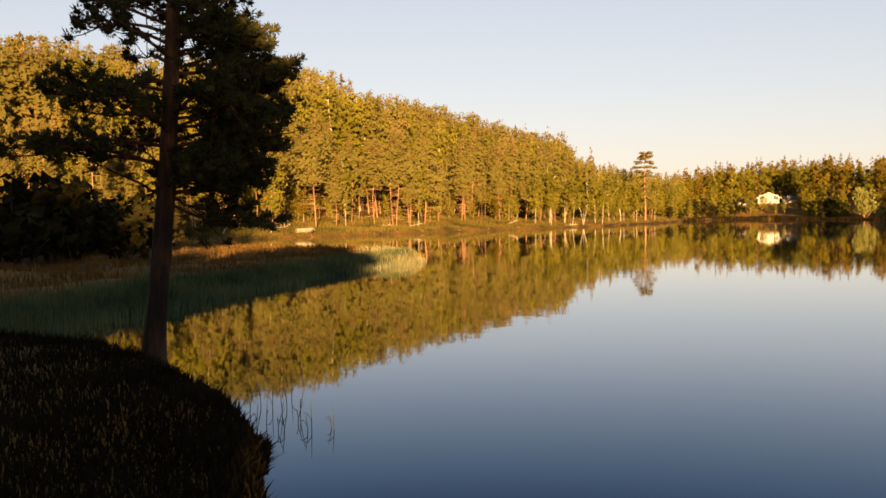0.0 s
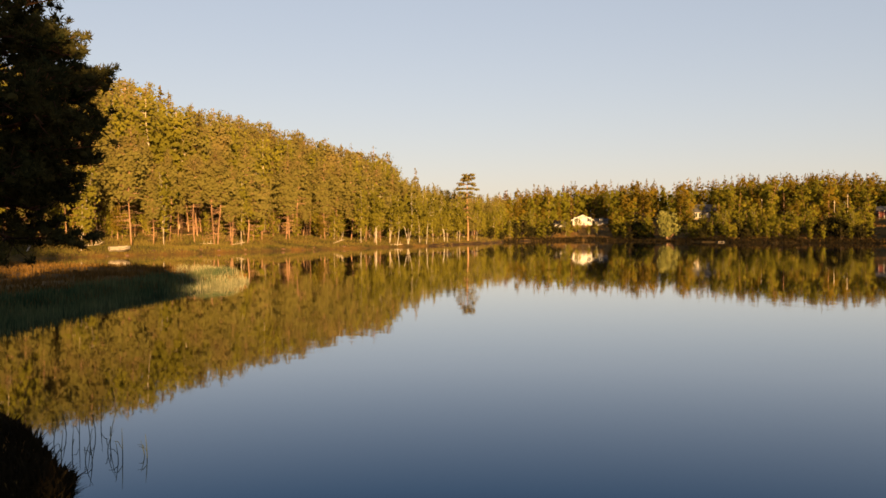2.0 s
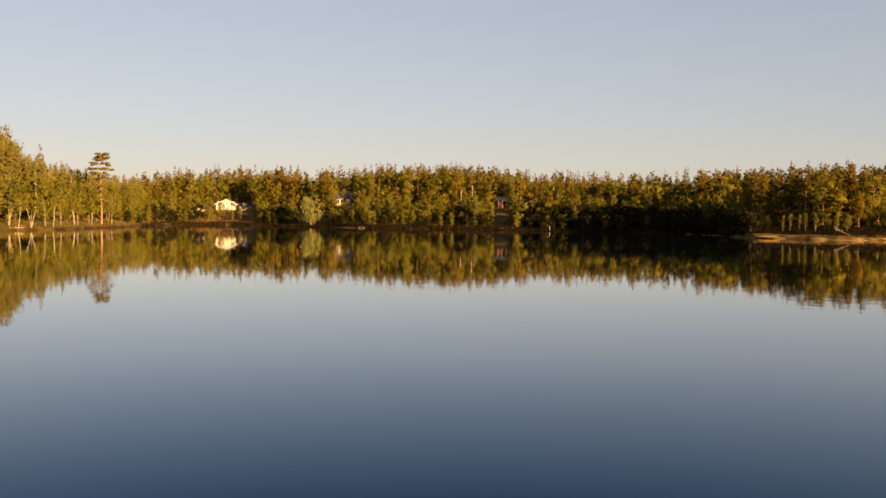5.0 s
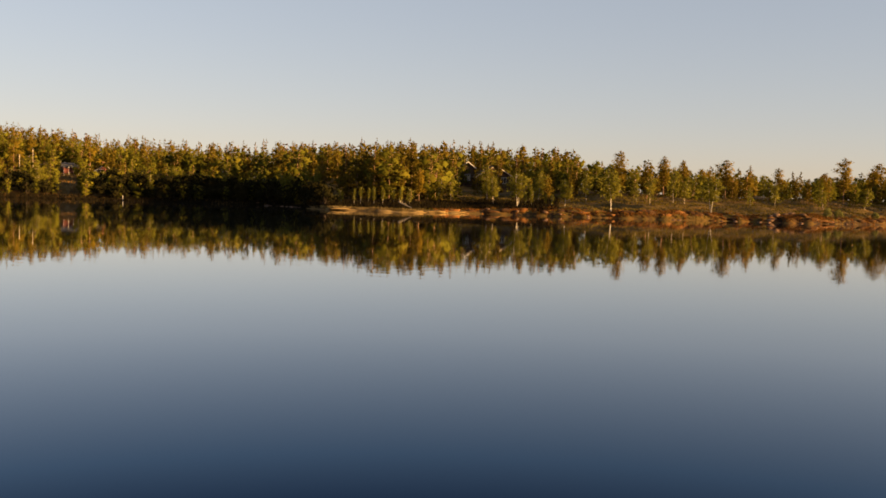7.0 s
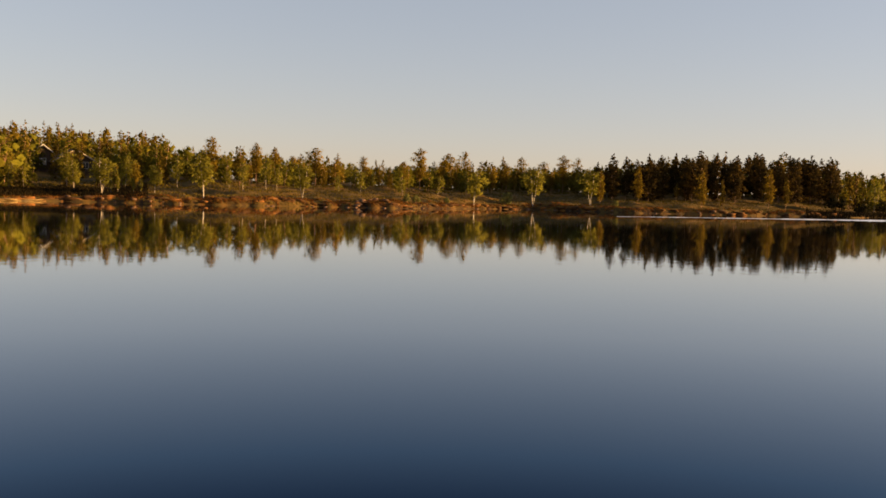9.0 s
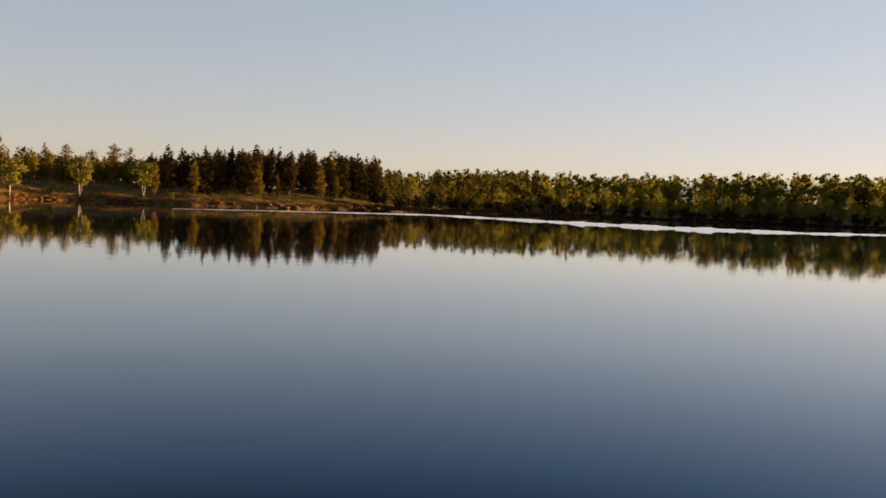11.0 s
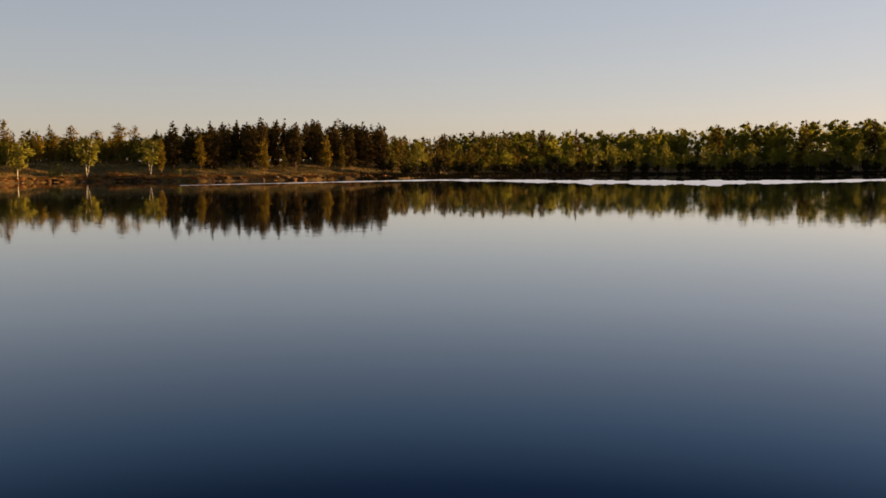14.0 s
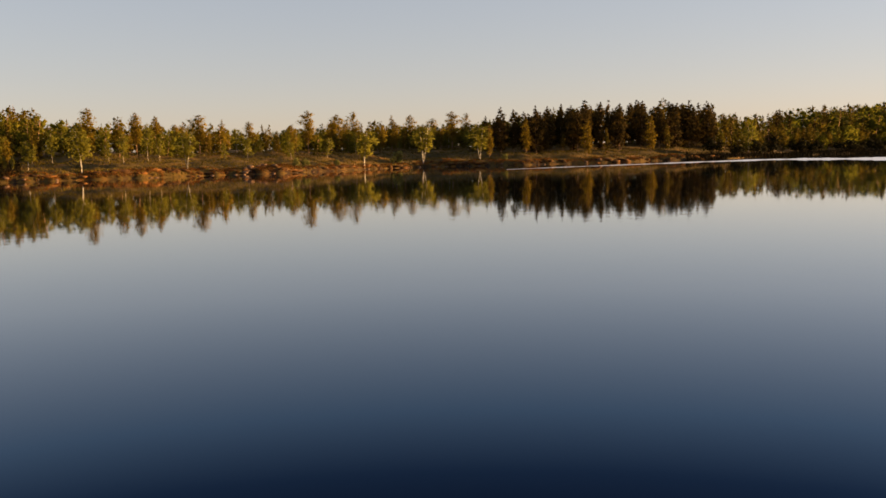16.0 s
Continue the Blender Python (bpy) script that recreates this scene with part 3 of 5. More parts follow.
def woods(name, label, spots, kinds):
    """Many far trees as one mesh: spots of (kind, variant, x, y, z, height, turn, width)."""
    mats, chunks, shade = [], [], []
    for k in kinds:
        mats += LOOKS[k]
    for kind, variant, x, y, z, h, turn, width in spots:
        wood, leaf = PATTERNS[kind][variant % len(PATTERNS[kind])]
        s, c, q = h / 10, math.cos(turn), math.sin(turn)
        m = np.array([[c * s * width, -q * s * width, 0], [q * s * width, c * s * width, 0], [0, 0, s]]).T
        base = 2 * kinds.index(kind)
        chunks.append((wood[0] @ m + (x, y, z - 0.05), wood[1], base))
        side = (wood[0] - np.repeat(np.array([[0, 0, 1.0]]), len(wood[0]), 0) * wood[0][:, 2:]) @ m
        shade += [side / (np.linalg.norm(side, axis=1)[:, None] + 1e-6), leaf[2] @ (m / s)]
        chunks.append((leaf[0] @ m + (x, y, z - 0.05), leaf[1], base + 1))
    v, t, k = merge(chunks)
    return tagged(new(name, mesh_from(name, v, t, mats, k, normals=np.concatenate(shade))), label, "woods", kind="stuff")


def part(name, bm, mat, parent=None, label="", smooth=False):
    me = bpy.data.meshes.new(name)
    bm.normal_update()
    bm.to_mesh(me)
    bm.free()
    me.materials.append(mat)
    if smooth:
        me.polygons.foreach_set("use_smooth", np.full(len(me.polygons), True))
    ob = new(name, me)
    ob.parent = parent
    return tagged(ob, label)


def box(bm, x0, x1, y0, y1, z0, z1):
    r = bmesh.ops.create_cube(bm, size=1)
    bmesh.ops.scale(bm, vec=(x1 - x0, y1 - y0, z1 - z0), verts=r["verts"])
    bmesh.ops.translate(bm, vec=((x0 + x1) / 2, (y0 + y1) / 2, (z0 + z1) / 2), verts=r["verts"])
    return r["verts"]


def polar(az, r):
    return r * math.sin(radians(az)), r * math.cos(radians(az))


# ---- the lie of the land, by bearing from the standpoint ----
FAR = np.array([(-180, 90), (-60, 80), (-40, 76), (-26, 76), (-18, 83), (-13, 90), (-6, 102), (0.6, 119), (4.2, 131), (7.7, 160), (10.5, 200), (14, 214),
                (18, 196), (23, 176), (30, 168), (36, 160), (42, 152), (44.5, 140), (46.5, 124), (51, 119), (56, 126), (60, 123), (66, 122), (71, 128), (76, 131),
                (81, 148), (85, 160), (91, 154), (96, 160), (101, 174), (104, 188), (107, 220), (114, 262), (128, 325), (142, 350), (152, 330), (162, 240), (170, 150), (180, 90)]).T
RISE = np.array([(-180, 4), (-60, 16), (-31, 18), (-20, 17), (-13.5, 15), (-9.5, 11.5), (-5, 10), (-1.7, 7), (2, 4), (6, 2.4), (9, 2.5), (12, 6), (20, 6.5), (27, 7.5),
                 (38, 4.5), (46, 5), (52, 5.5), (58, 4.5), (64, 2.6), (70, 2.2), (80, 2.2), (98, 2.4), (104, 2.4), (115, 4.5), (127, 7.5), (133, 8.5), (143, 6), (160, 3), (180, 4)]).T
SKYLINE = np.array([(-40, 11), (-30, 10.5), (-14.4, 9.35), (-12.2, 9.05), (-11.3, 8.0), (-7.4, 7.2), (-3.5, 6.2), (-1.6, 5.5), (1.8, 4.85), (2.4, 3.5), (5.6, 2.6), (8.2, 2.25),
                    (11.2, 2.8), (14.6, 2.95), (20, 3.0), (27, 3.4), (34, 2.95), (38.6, 2.8), (44, 3.1), (50, 3.5), (57, 3.35), (61.8, 3.15), (64, 2.75), (69, 2.4),
                    (74, 2.0), (88, 2.2), (92, 2.75), (96, 3.05), (100, 3.05), (102.2, 2.7), (103.4, 1.9), (108, 2.15), (114, 2.4), (119, 2.3), (124, 2.6), (128, 2.72), (132, 2.68), (139, 2.35), (180, 2.2)]).T
NEAR = np.array([(-180, 300), (-75, 200), (-60, 60), (-42, 20), (-32, 15.5), (-27, 13.6), (-23.5, 11.6), (-21, 9.6), (-19, 8.3), (-18.3, 7.8), (-17.85, 7.2), (-17.65, 6.4), (-17.5, 4.9), (-14, 3.2), (0, 1.7), (90, 1.6), (152, 2.0), (156, 30), (162, 120), (180, 300)]).T
SPIT_A = np.array([(-60, 16), (-36, 17), (-30, 19.5), (-24, 23), (-20, 26), (-15, 31.5), (-11, 36.5), (-8.2, 39.5), (-7.2, 41)]).T
SPIT_B = np.array([(-60, 90), (-26, 84), (-24.5, 74), (-20, 62), (-15, 55), (-10, 48), (-8.2, 43), (-7.2, 41)]).T


def wob(x, y, s, k):
    """A smooth, repeatable unevenness between about -1 and 1."""
    return (np.sin(x * s + 1.3 * k) * np.cos(y * s * 1.13 - k) + 0.6 * np.sin((x * 0.7 + y) * s * 2.1 + k * 2) + 0.4 * np.cos((x - y * 0.8) * s * 3.7 + k)) / 1.6


def ground_height(x, y):
    x, y = np.asarray(x, float), np.asarray(y, float)
    r, az = np.hypot(x, y), np.degrees(np.arctan2(x, y))
    shore = np.interp(az, *FAR) + 1.6 * wob(x, y, 0.09, 1) + 0.5 * wob(x, y, 0.5, 4) + 0.55 * np.interp(az, [50, 56, 102, 105], [0, 1, 1, 0]) * wob(x, y, 1.5, 14)
    rise = np.interp(az, *RISE)
    reach = np.interp(az, [5, 10, 36, 44, 60, 64, 103, 107], [95, 48, 48, 80, 80, 38, 38, 95])
    d = r - shore
    k = np.clip(d / reach, 0, 1)
    bank = 0.32 + 0.48 * np.interp(az, [53, 60, 100, 104], [0, 1, 1, 0]) * (0.7 + 0.45 * wob(x, y, 0.42, 9) + 0.35 * wob(x, y, 1.5, 8))
    low = bank * (1 - np.exp(-np.maximum(d, 0) / 0.4)) + 0.05 * np.minimum(np.maximum(d, 0), 12)
    far = np.where(d > 0, low + rise * k * k * (3 - 2 * k) + (0.16 * wob(x, y, 0.33, 2) + 0.22 * np.interp(az, [56, 62, 100, 104], [0, 1, 1, 0]) * np.sin(d * 0.55 + 3 * wob(x, y, 0.07, 12))) * np.clip(d / 3, 0, 1), np.maximum(d * 0.15, -1.5))
    dn = np.interp(az, *NEAR) + 0.25 * wob(x, y, 1.1, 3) - r
    near = np.where(dn > 0, 0.52 * (1 - np.exp(-dn / 0.35)) + 0.07 * wob(x, y, 0.9, 5) * np.clip(dn, 0, 1) + 0.006 * np.minimum(dn, 40), np.maximum(dn * 0.5, -1.5))
    ds = np.where(az < -7.2, np.minimum(r - np.interp(az, *SPIT_A), np.interp(az, *SPIT_B) - r), -5.0) + 0.5 * wob(x, y, 0.45, 6)
    spit = np.where(ds > 0, 0.28 * (1 - np.exp(-ds / 1.5)) + (0.16 * wob(x, y, 0.4, 7) + 0.10 * wob(x, y, 1.1, 11)) * np.clip(ds / 2, 0, 1), np.maximum(ds * 0.2, -1.5))
    return np.maximum(np.maximum(far, near), spit)


def gz(x, y):
    return float(ground_height(x, y))


def build_ground():
    az = np.concatenate([np.arange(-180, -40, 2.0), np.arange(-40, -36, 0.8), np.arange(-36, 60, 0.6), np.arange(60, 104, 0.22), np.arange(104, 146, 0.6), np.arange(146, 180, 2.0)])
    ab = np.concatenate([[0.01, 0.3], np.arange(0.8, 24, 0.45), np.arange(24, 60, 1.0)])
    rel = np.array([-14, -9, -6, -4, -3, -2.2, -1.6, -1.1, -0.7, -0.35, 0, 0.3, 0.6, 1, 1.5, 2, 2.6, 3.3, 4, 5, 6, 7.5, 9, 11, 13, 15.5, 18, 21, 25, 30, 36, 43, 51, 60, 70, 82, 95, 120, 160, 250, 500, 1100, 2600])
    shore = np.interp(az, *FAR)
    rows = [np.full(len(az), a) for a in ab] + [shore + a for a in rel]
    r = np.stack(rows)
    x, y = r * np.sin(np.radians(az)), r * np.cos(np.radians(az))
    z = ground_height(x, y)
    v = np.stack([x, y, z], -1).reshape(-1, 3)
    n, m = r.shape
    i, j = np.meshgrid(np.arange(n - 1), np.arange(m), indexing="ij")
    k = (j + 1) % m
    q = np.stack([i * m + j, i * m + k, (i + 1) * m + k, (i + 1) * m + j], -1).reshape(-1, 4)[:, ::-1]
    return tagged(new("ground", mesh_from("ground", v, q, [M_GROUND], smooth=True)), "brown heath and moss ground with a peaty lake shore", "ground", kind="structure")


build_ground()


def build_water():
    bm = bmesh.new()
    bmesh.ops.create_circle(bm, cap_ends=True, segments=96, radius=420)
    me = bpy.data.meshes.new("water")
    bm.to_mesh(me)
    bm.free()
    me.materials.append(M_WATER)
    tagged(new("water", me), "still dark lake water mirroring sky and forest", "water", kind="structure")
    # a band of ruffled water off the far shore
    az = np.arange(90, 165, 0.15)
    mid = np.interp(az, [90, 98, 106, 115, 122, 129, 139, 150, 165], [118, 136, 160, 140, 135, 150, 215, 240, 250])
    half = np.interp(az, [90, 98, 106, 115, 122, 129, 139, 150, 165], [1, 3, 9, 17, 21, 13, 19, 26, 24]) * (1 + 0.25 * np.sin(az * 1.7) + 0.15 * np.sin(az * 4.1) + 0.1 * np.sin(az * 9.7) + 0.1 * np.sin(az * 23.3 + np.sin(az * 3.1)) + 0.08 * np.sin(az * 37.0))
    rim = [(polar(a, m - h)) for a, m, h in zip(az, mid, half)], [(polar(a, m + h)) for a, m, h in zip(az, mid, half)]
    v = np.array([(x, y, 0.006) for x, y in rim[0]] + [(x, y, 0.006) for x, y in rim[1]])
    n = len(az)
    q = np.array([(i, i + n, i + n + 1, i + 1) for i in range(n - 1)])
    tagged(new("ruffled_water", mesh_from("ruffled_water", v, q[:, ::-1], [M_RIPPLE])), "pale band of wind-ruffled lake water", "water", kind="structure")


build_water()


# ---- woods and trees ----
def skyline_height(az, r, z, more=0.0):
    return 2.2 + r * math.tan(radians(float(np.interp(az, *SKYLINE)) + more)) - z


def scatter(seed, n, az0, az1, d0, d1, kinds, h0, h1, gap=1.6, avoid=()):
    """Spots for trees between two bearings and two distances behind the shore, under the skyline."""
    rng = np.random.default_rng(seed)
    names, weights = [k for k, _ in kinds], np.array([w for _, w in kinds], float)
    spots, used = [], []
    for i in range(n * 4):
        if len(spots) >= n:
            break
        az = rng.uniform(az0, az1)
        d = d0 + (d1 - d0) * rng.uniform(0, 1) ** 0.85
        r = float(np.interp(az, *FAR)) + d
        x, y = polar(az, r)
        if any(a0 < az < a1 and d < dm for a0, a1, dm in avoid):
            continue
        z = gz(x, y)
        if z < 0.25 or any((x - a) ** 2 + (y - b) ** 2 < gap * gap for a, b in used[-160:]):
            continue
        kind = str(rng.choice(names, p=weights / weights.sum()))
        top = skyline_height(az, r, z, min(rng.normal(*((-0.3, 0.28) if "dark" in kind else (-0.1, 0.3) if "slim" in kind else (-0.05, 0.17))), 0.3 if "slim" in kind else 0.22) - ((0.45 if az < 103 else 0.12) if "birch" in kind or "leafy" in kind else 0.0))
        h = (h0 + (h1 - h0) * (d - d0) / (d1 - d0)) * rng.uniform(0.72, 1.25) * (0.85 if "birch" in kind or "leafy" in kind else 1.0)
        if d > 0.4 * d1 and 0.6 * h0 < top < 1.4 * h1 and rng.uniform() < 0.6:
            h = top
        h = min(h, top)
        if h < 2.6:
            continue
        used.append((x, y))
        spots.append((kind, int(rng.integers(0, 8)), x, y, z, h, rng.uniform(0, 6.28), rng.uniform(1.0, 1.45)))
    return spots


ALL = ["slim_pine", "east_birch", "bare_pine", "fine_pine", "fine_leafy", "pine", "tall_pine", "spruce", "birch", "leafy", "shrub", "willow", "far_pine", "far_birch", "far_spruce", "dark_pine"]
VIEWS = [(28.45, 28.75, 12), (29.15, 29.45, 12), (12.1, 12.8, 20), (13.3, 15.6, 26), (20.7, 21.1, 30), (30.8, 31.7, 30), (32.4, 33.3, 30), (54.6, 55.8, 46), (57.7, 58.0, 46)]
woods("hillside_woods", "sunlit mixed pine and birch forest covering the hillside", scatter(7, 190, -34, 9, 44, 96, [("tall_pine", 5), ("leafy", 4), ("pine", 1.2), ("spruce", 0.4)], 9.5, 13.5, 2.0) + scatter(37, 250, -34, 9, 12, 46, [("fine_pine", 6), ("fine_leafy", 3.5)], 8.0, 12.0, 1.9) + scatter(57, 64, -3, 9, 6, 38, [("fine_leafy", 1)], 6, 9, 1.5) + scatter(47, 190, -31, 8, 9, 34, [("bare_pine", 1)], 5, 9, 1.0) + scatter(17, 130, -30, 9, 8, 32, [("leafy", 3), ("far_birch", 2), ("pine", 1)], 3, 6.0, 1.3) + scatter(27, 170, -33, 9, 14, 60, [("leafy", 4), ("tall_pine", 2)], 4, 7, 1.3), ALL)
woods("far_shore_woods", "distant mixed forest of pine and birch behind the cabins", scatter(8, 460, 8, 44, 6, 80, [("far_pine", 3), ("slim_pine", 3), ("far_birch", 6), ("far_spruce", 0.6)], 4.5, 9, 1.9, VIEWS) + scatter(58, 290, 8, 46, 60, 110, [("slim_pine", 5), ("far_spruce", 0.8), ("far_pine", 0.8)], 7, 11, 1.5, VIEWS) + scatter(18, 240, 44, 62, 18, 105, [("far_pine", 4), ("slim_pine", 3), ("far_birch", 2.6), ("far_spruce", 1.0)], 4.5, 10, 1.9, VIEWS) + scatter(38, 44, 47.5, 53.5, 13, 28, [("far_pine", 4), ("far_spruce", 1), ("far_birch", 2)], 4.4, 6.4, 1.5) + scatter(28, 150, 8, 62, 8, 90, [("far_birch", 5), ("far_pine", 2)], 3, 5, 1.4, VIEWS) + scatter(48, 190, 8, 46, 10, 50, [("far_birch", 6), ("far_pine", 1)], 5, 8, 1.6, VIEWS), ALL)
woods("low_ridge_woods", "low distant woods behind the heath headland", scatter(29, 110, 60, 89, 20, 44, [("far_birch", 5), ("far_pine", 2)], 4.5, 6.5, 1.6) + scatter(43, 150, 60, 104, 34, 66, [("far_birch", 1)], 2.7, 4.6, 1.3) + scatter(44, 110, 76, 93, 30, 52, [("far_birch", 1)], 2.7, 4.0, 1.0) + scatter(9, 200, 60, 104, 42, 110, [("far_pine", 2), ("far_birch", 7), ("far_spruce", 0.2)], 5, 9, 1.8), ALL)
woods("dark_stand_woods", "dense dark stand of conifers on the headland", scatter(10, 120, 88.5, 102.6, 16, 48, [("dark_pine", 1)], 7.5, 11, 1.7), ALL)
woods("east_shore_woods", "shaded birch and pine forest on the distant shore", scatter(31, 120, 102.4, 111, 4, 80, [("far_spruce", 1), ("far_pine", 3), ("far_birch", 2)], 5.5, 11, 1.8) + scatter(11, 470, 109, 150, 3, 95, [("east_birch", 9), ("far_pine", 0.6)], 5.5, 13, 2.2) + scatter(41, 270, 103, 150, 4, 60, [("east_birch", 2), ("far_birch", 1)], 3.6, 8.0, 1.4), ALL)
woods("shore_shrubs", "low willow and birch scrub along the water, willow darkened for shade", scatter(12, 260, 8, 45, 0.5, 9, [("shrub", 1.2), ("far_birch", 5)], 2.7, 4.6, 1.4, [(18.2, 20.2, 9), (13.2, 15.8, 9), (12, 13, 9), (30.7, 31.8, 9)]) + scatter(23, 130, 33.5, 46.5, 0.3, 9, [("shrub", 1)], 2.8, 4.6, 1.0) + scatter(13, 150, 102.5, 150, 0.0, 6, [("shrub", 1)], 2.7, 4.6, 1.2), ALL)


def wood_behind():
    """The wood at the camera's back, which shades the bank."""
    rng, spots = np.random.default_rng(14), []
    for i in range(190):
        x, y = rng.uniform(-70, 8), rng.uniform(-52, -17)
        if x > 2.1 + 0.176 * (-20 - y) or abs(math.atan2(x, y)) < radians(60):
            continue
        tall = (rng.uniform(8.3, 9.3) if x - 0.176 * (-20 - y) > -0.6 else rng.uniform(7.2, 8.4)) if x > -9 else rng.uniform(14, 17)
        spots.append(("far_spruce" if x - 0.176 * (-20 - y) > 0.4 else str(rng.choice(["far_pine", "far_birch", "far_spruce"])), int(rng.integers(0, 8)), x, y, gz(x, y), tall, rng.uniform(0, 6.28), 1.35))
    for i in range(72):
        x, y = rng.uniform(-14, 4), rng.uniform(-27, -17.5)
        if x < 2.1 + 0.176 * (-20 - y):
            spots.append(("far_spruce" if x - 0.176 * (-20 - y) > 0.4 else str(rng.choice(["far_birch", "far_spruce"])), int(rng.integers(0, 8)), x, y, gz(x, y), rng.uniform(7.1, 8.3) + (1.1 if x - 0.176 * (-20 - y) > -0.6 else 0), rng.uniform(0, 6.28), 1.4))
    for i in range(70):
        x, y = rng.uniform(-44, -9), rng.uniform(-30, -18)
        spots.append((str(rng.choice(["far_birch", "far_pine"])), int(rng.integers(0, 8)), x, y, gz(x, y), rng.uniform(13, 16), rng.uniform(0, 6.28), 1.2))
    for i in range(46):
        x, y = rng.uniform(-5, 5.5), rng.uniform(-26, -17)
        if x < 2.1 + 0.176 * (-20 - y):
            spots.append(("far_birch", int(rng.integers(0, 8)), x, y, gz(x, y), rng.uniform(4.5, 6.6), rng.uniform(0, 6.28), 1.3))
    woods("bank_woods", "pine and birch wood on the near bank", spots, ALL)


wood_behind()

PINE_LABEL, BIRCH_LABEL = "sunlit pine with a bare orange trunk on the shore", "birch with pale trunk and fresh yellow-green leaves"
rng = np.random.default_rng(21)
for i in range(44):
    az = -24 + 26 * (i + rng.uniform(-0.4, 1.4)) / 44
    r = float(np.interp(az, *FAR)) + rng.uniform(5, 19)
    x, y = polar(az, r)
    z = gz(x, y)
    tree("fine_pine", x, y, z, min(rng.uniform(7.5, 12.5), skyline_height(az, r, z, -0.4)), rng.uniform(0, 6.28), "pine_tree", PINE_LABEL, group="pines along the hillside shore", variant=int(rng.integers(0, 5)), width=rng.uniform(0.9, 1.4))
for i in range(14):
    az = (0 + 9 * i / 10 if i < 10 else -21 + 18 * (i - 10) / 4) + rng.uniform(-0.3, 0.3)
    r = float(np.interp(az, *FAR)) + rng.uniform(2.5, 9)
    x, y = polar(az, r)
    z = gz(x, y)
    tree("birch", x, y, z, min(rng.uniform(6, 9), skyline_height(az, r, z, -0.1)), rng.uniform(0, 6.28), "birch_tree", BIRCH_LABEL, group="birches along the hillside shore", variant=i)


def at_view(kind, az, d, top, name, label, group="", variant=0, width=1.0, category="tree"):
    """A tree on a bearing, d metres behind the shore, whose top stands at an angle above the eye."""
    r = float(np.interp(az, *FAR)) + d
    x, y = polar(az, r)
    z = gz(x, y)
    return tree(kind, x, y, z, 2.2 + r * math.tan(radians(top)) - z, az * 1.7, name, label, category, group, variant, width)


for i, (az, d, top) in enumerate([(-14.5, 70, 9.3), (-12.8, 66, 9.1), (-10.4, 74, 8.0), (-8.7, 60, 7.4), (-7.5, 64, 7.3), (-5.6, 58, 6.8), (-4.0, 52, 6.55), (-2.2, 60, 6.0), (-0.6, 46, 5.75), (0.7, 40, 5.55), (1.6, 44, 5.2), (3.4, 36, 4.1)]):
    at_view("tall_pine", az, d, top, "pine_tree", "tall sunlit pine standing above the hillside forest", "emergent pines on the hillside", i, 0.95)
for i, (az, d, top) in enumerate([(0.95, 2.2, 2.5), (2.25, 1.8, 2.4), (2.95, 2.6, 2.7), (4.1, 2.0, 2.5), (5.25, 2.6, 2.1), (6.2, 2.0, 1.9)]):
    at_view("shore_birch", az, d, top, "birch_tree", "leaning birch with bright white stems at the water", "birches along the hillside shore", i, 1.05)
at_view("lone_pine", 6.75, 3.5, 3.62, "pine_tree", "tall lone pine with a flat tufted crown above the birches", variant=0, width=1.2)
at_view("fine_pine", 7.1, 5, 2.1, "pine_tree", "young pine growing close beside the lone pine", variant=2, width=1.1)
for i, (az, d, top) in enumerate([(81.05, 1.6, 1.64), (84.75, 1.6, 1.91), (88.35, 2.2, 1.82), (64.25, 3, 2.22), (58.4, 4, 1.76), (70.25, 3, 1.67), (61.4, 4, 1.4), (47.3, 5, 0.35), (51.6, 6, 0.6),
                                  (66.6, 12, 1.75), (68.0, 14, 2.3), (56.9, 9, 1.5), (45.4, 14, 1.35), (49.2, 16, 1.6), (53.4, 12, 1.4), (73.2, 26, 1.9), (75.6, 30, 1.7), (104.6, 6, 1.3), (62.7, 14, 1.9), (59.7, 16, 1.9)]):
    at_view("white_birch" if i < 7 else "birch", az, d, top, "birch_tree", "slender birch with white trunk on the heath shore", "birches on the headland", i, 1.5 if i < 7 else 1.25)
for i, (az, d, top) in enumerate([(95.05, 5, 2.02), (93.55, 14, 1.17), (96.25, 10, 1.47), (91.25, 12, 2.16), (88.95, 8, 1.83), (99.85, 4, 1.64), (98.9, 9, 2.2), (71.6, 20, 1.8), (83.6, 14, 1.5)]):
    at_view("heath_pine" if top > 1.7 else "pine", az, d, top, "young_pine", "young slender pine lit by low sun", "young pines on the headland", 2 if top > 1.7 else i, 0.8)
for i, (az, d, top) in enumerate([(64.7, 26, 3.27), (67.4, 26, 2.99), (68.5, 32, 2.75), (71.05, 22, 2.79), (72.4, 30, 2.5), (74.0, 34, 2.35), (77.6, 24, 3.0), (80.4, 26, 2.86), (79.4, 34, 2.68),
                                  (82.8, 30, 2.6), (84.0, 34, 2.57), (86.6, 26, 2.76), (87.5, 30, 2.6), (85.4, 36, 2.3), (76.4, 40, 1.9), (50.2, 18, 2.3), (52.2, 9, 1.9), (46.0, 22, 2.2), (69.6, 40, 2.2)]):
    at_view("heath_pine", az, d, top, "pine_tree", "open-crowned pine on the heath headland", "pines on the headland", i, 1.25)
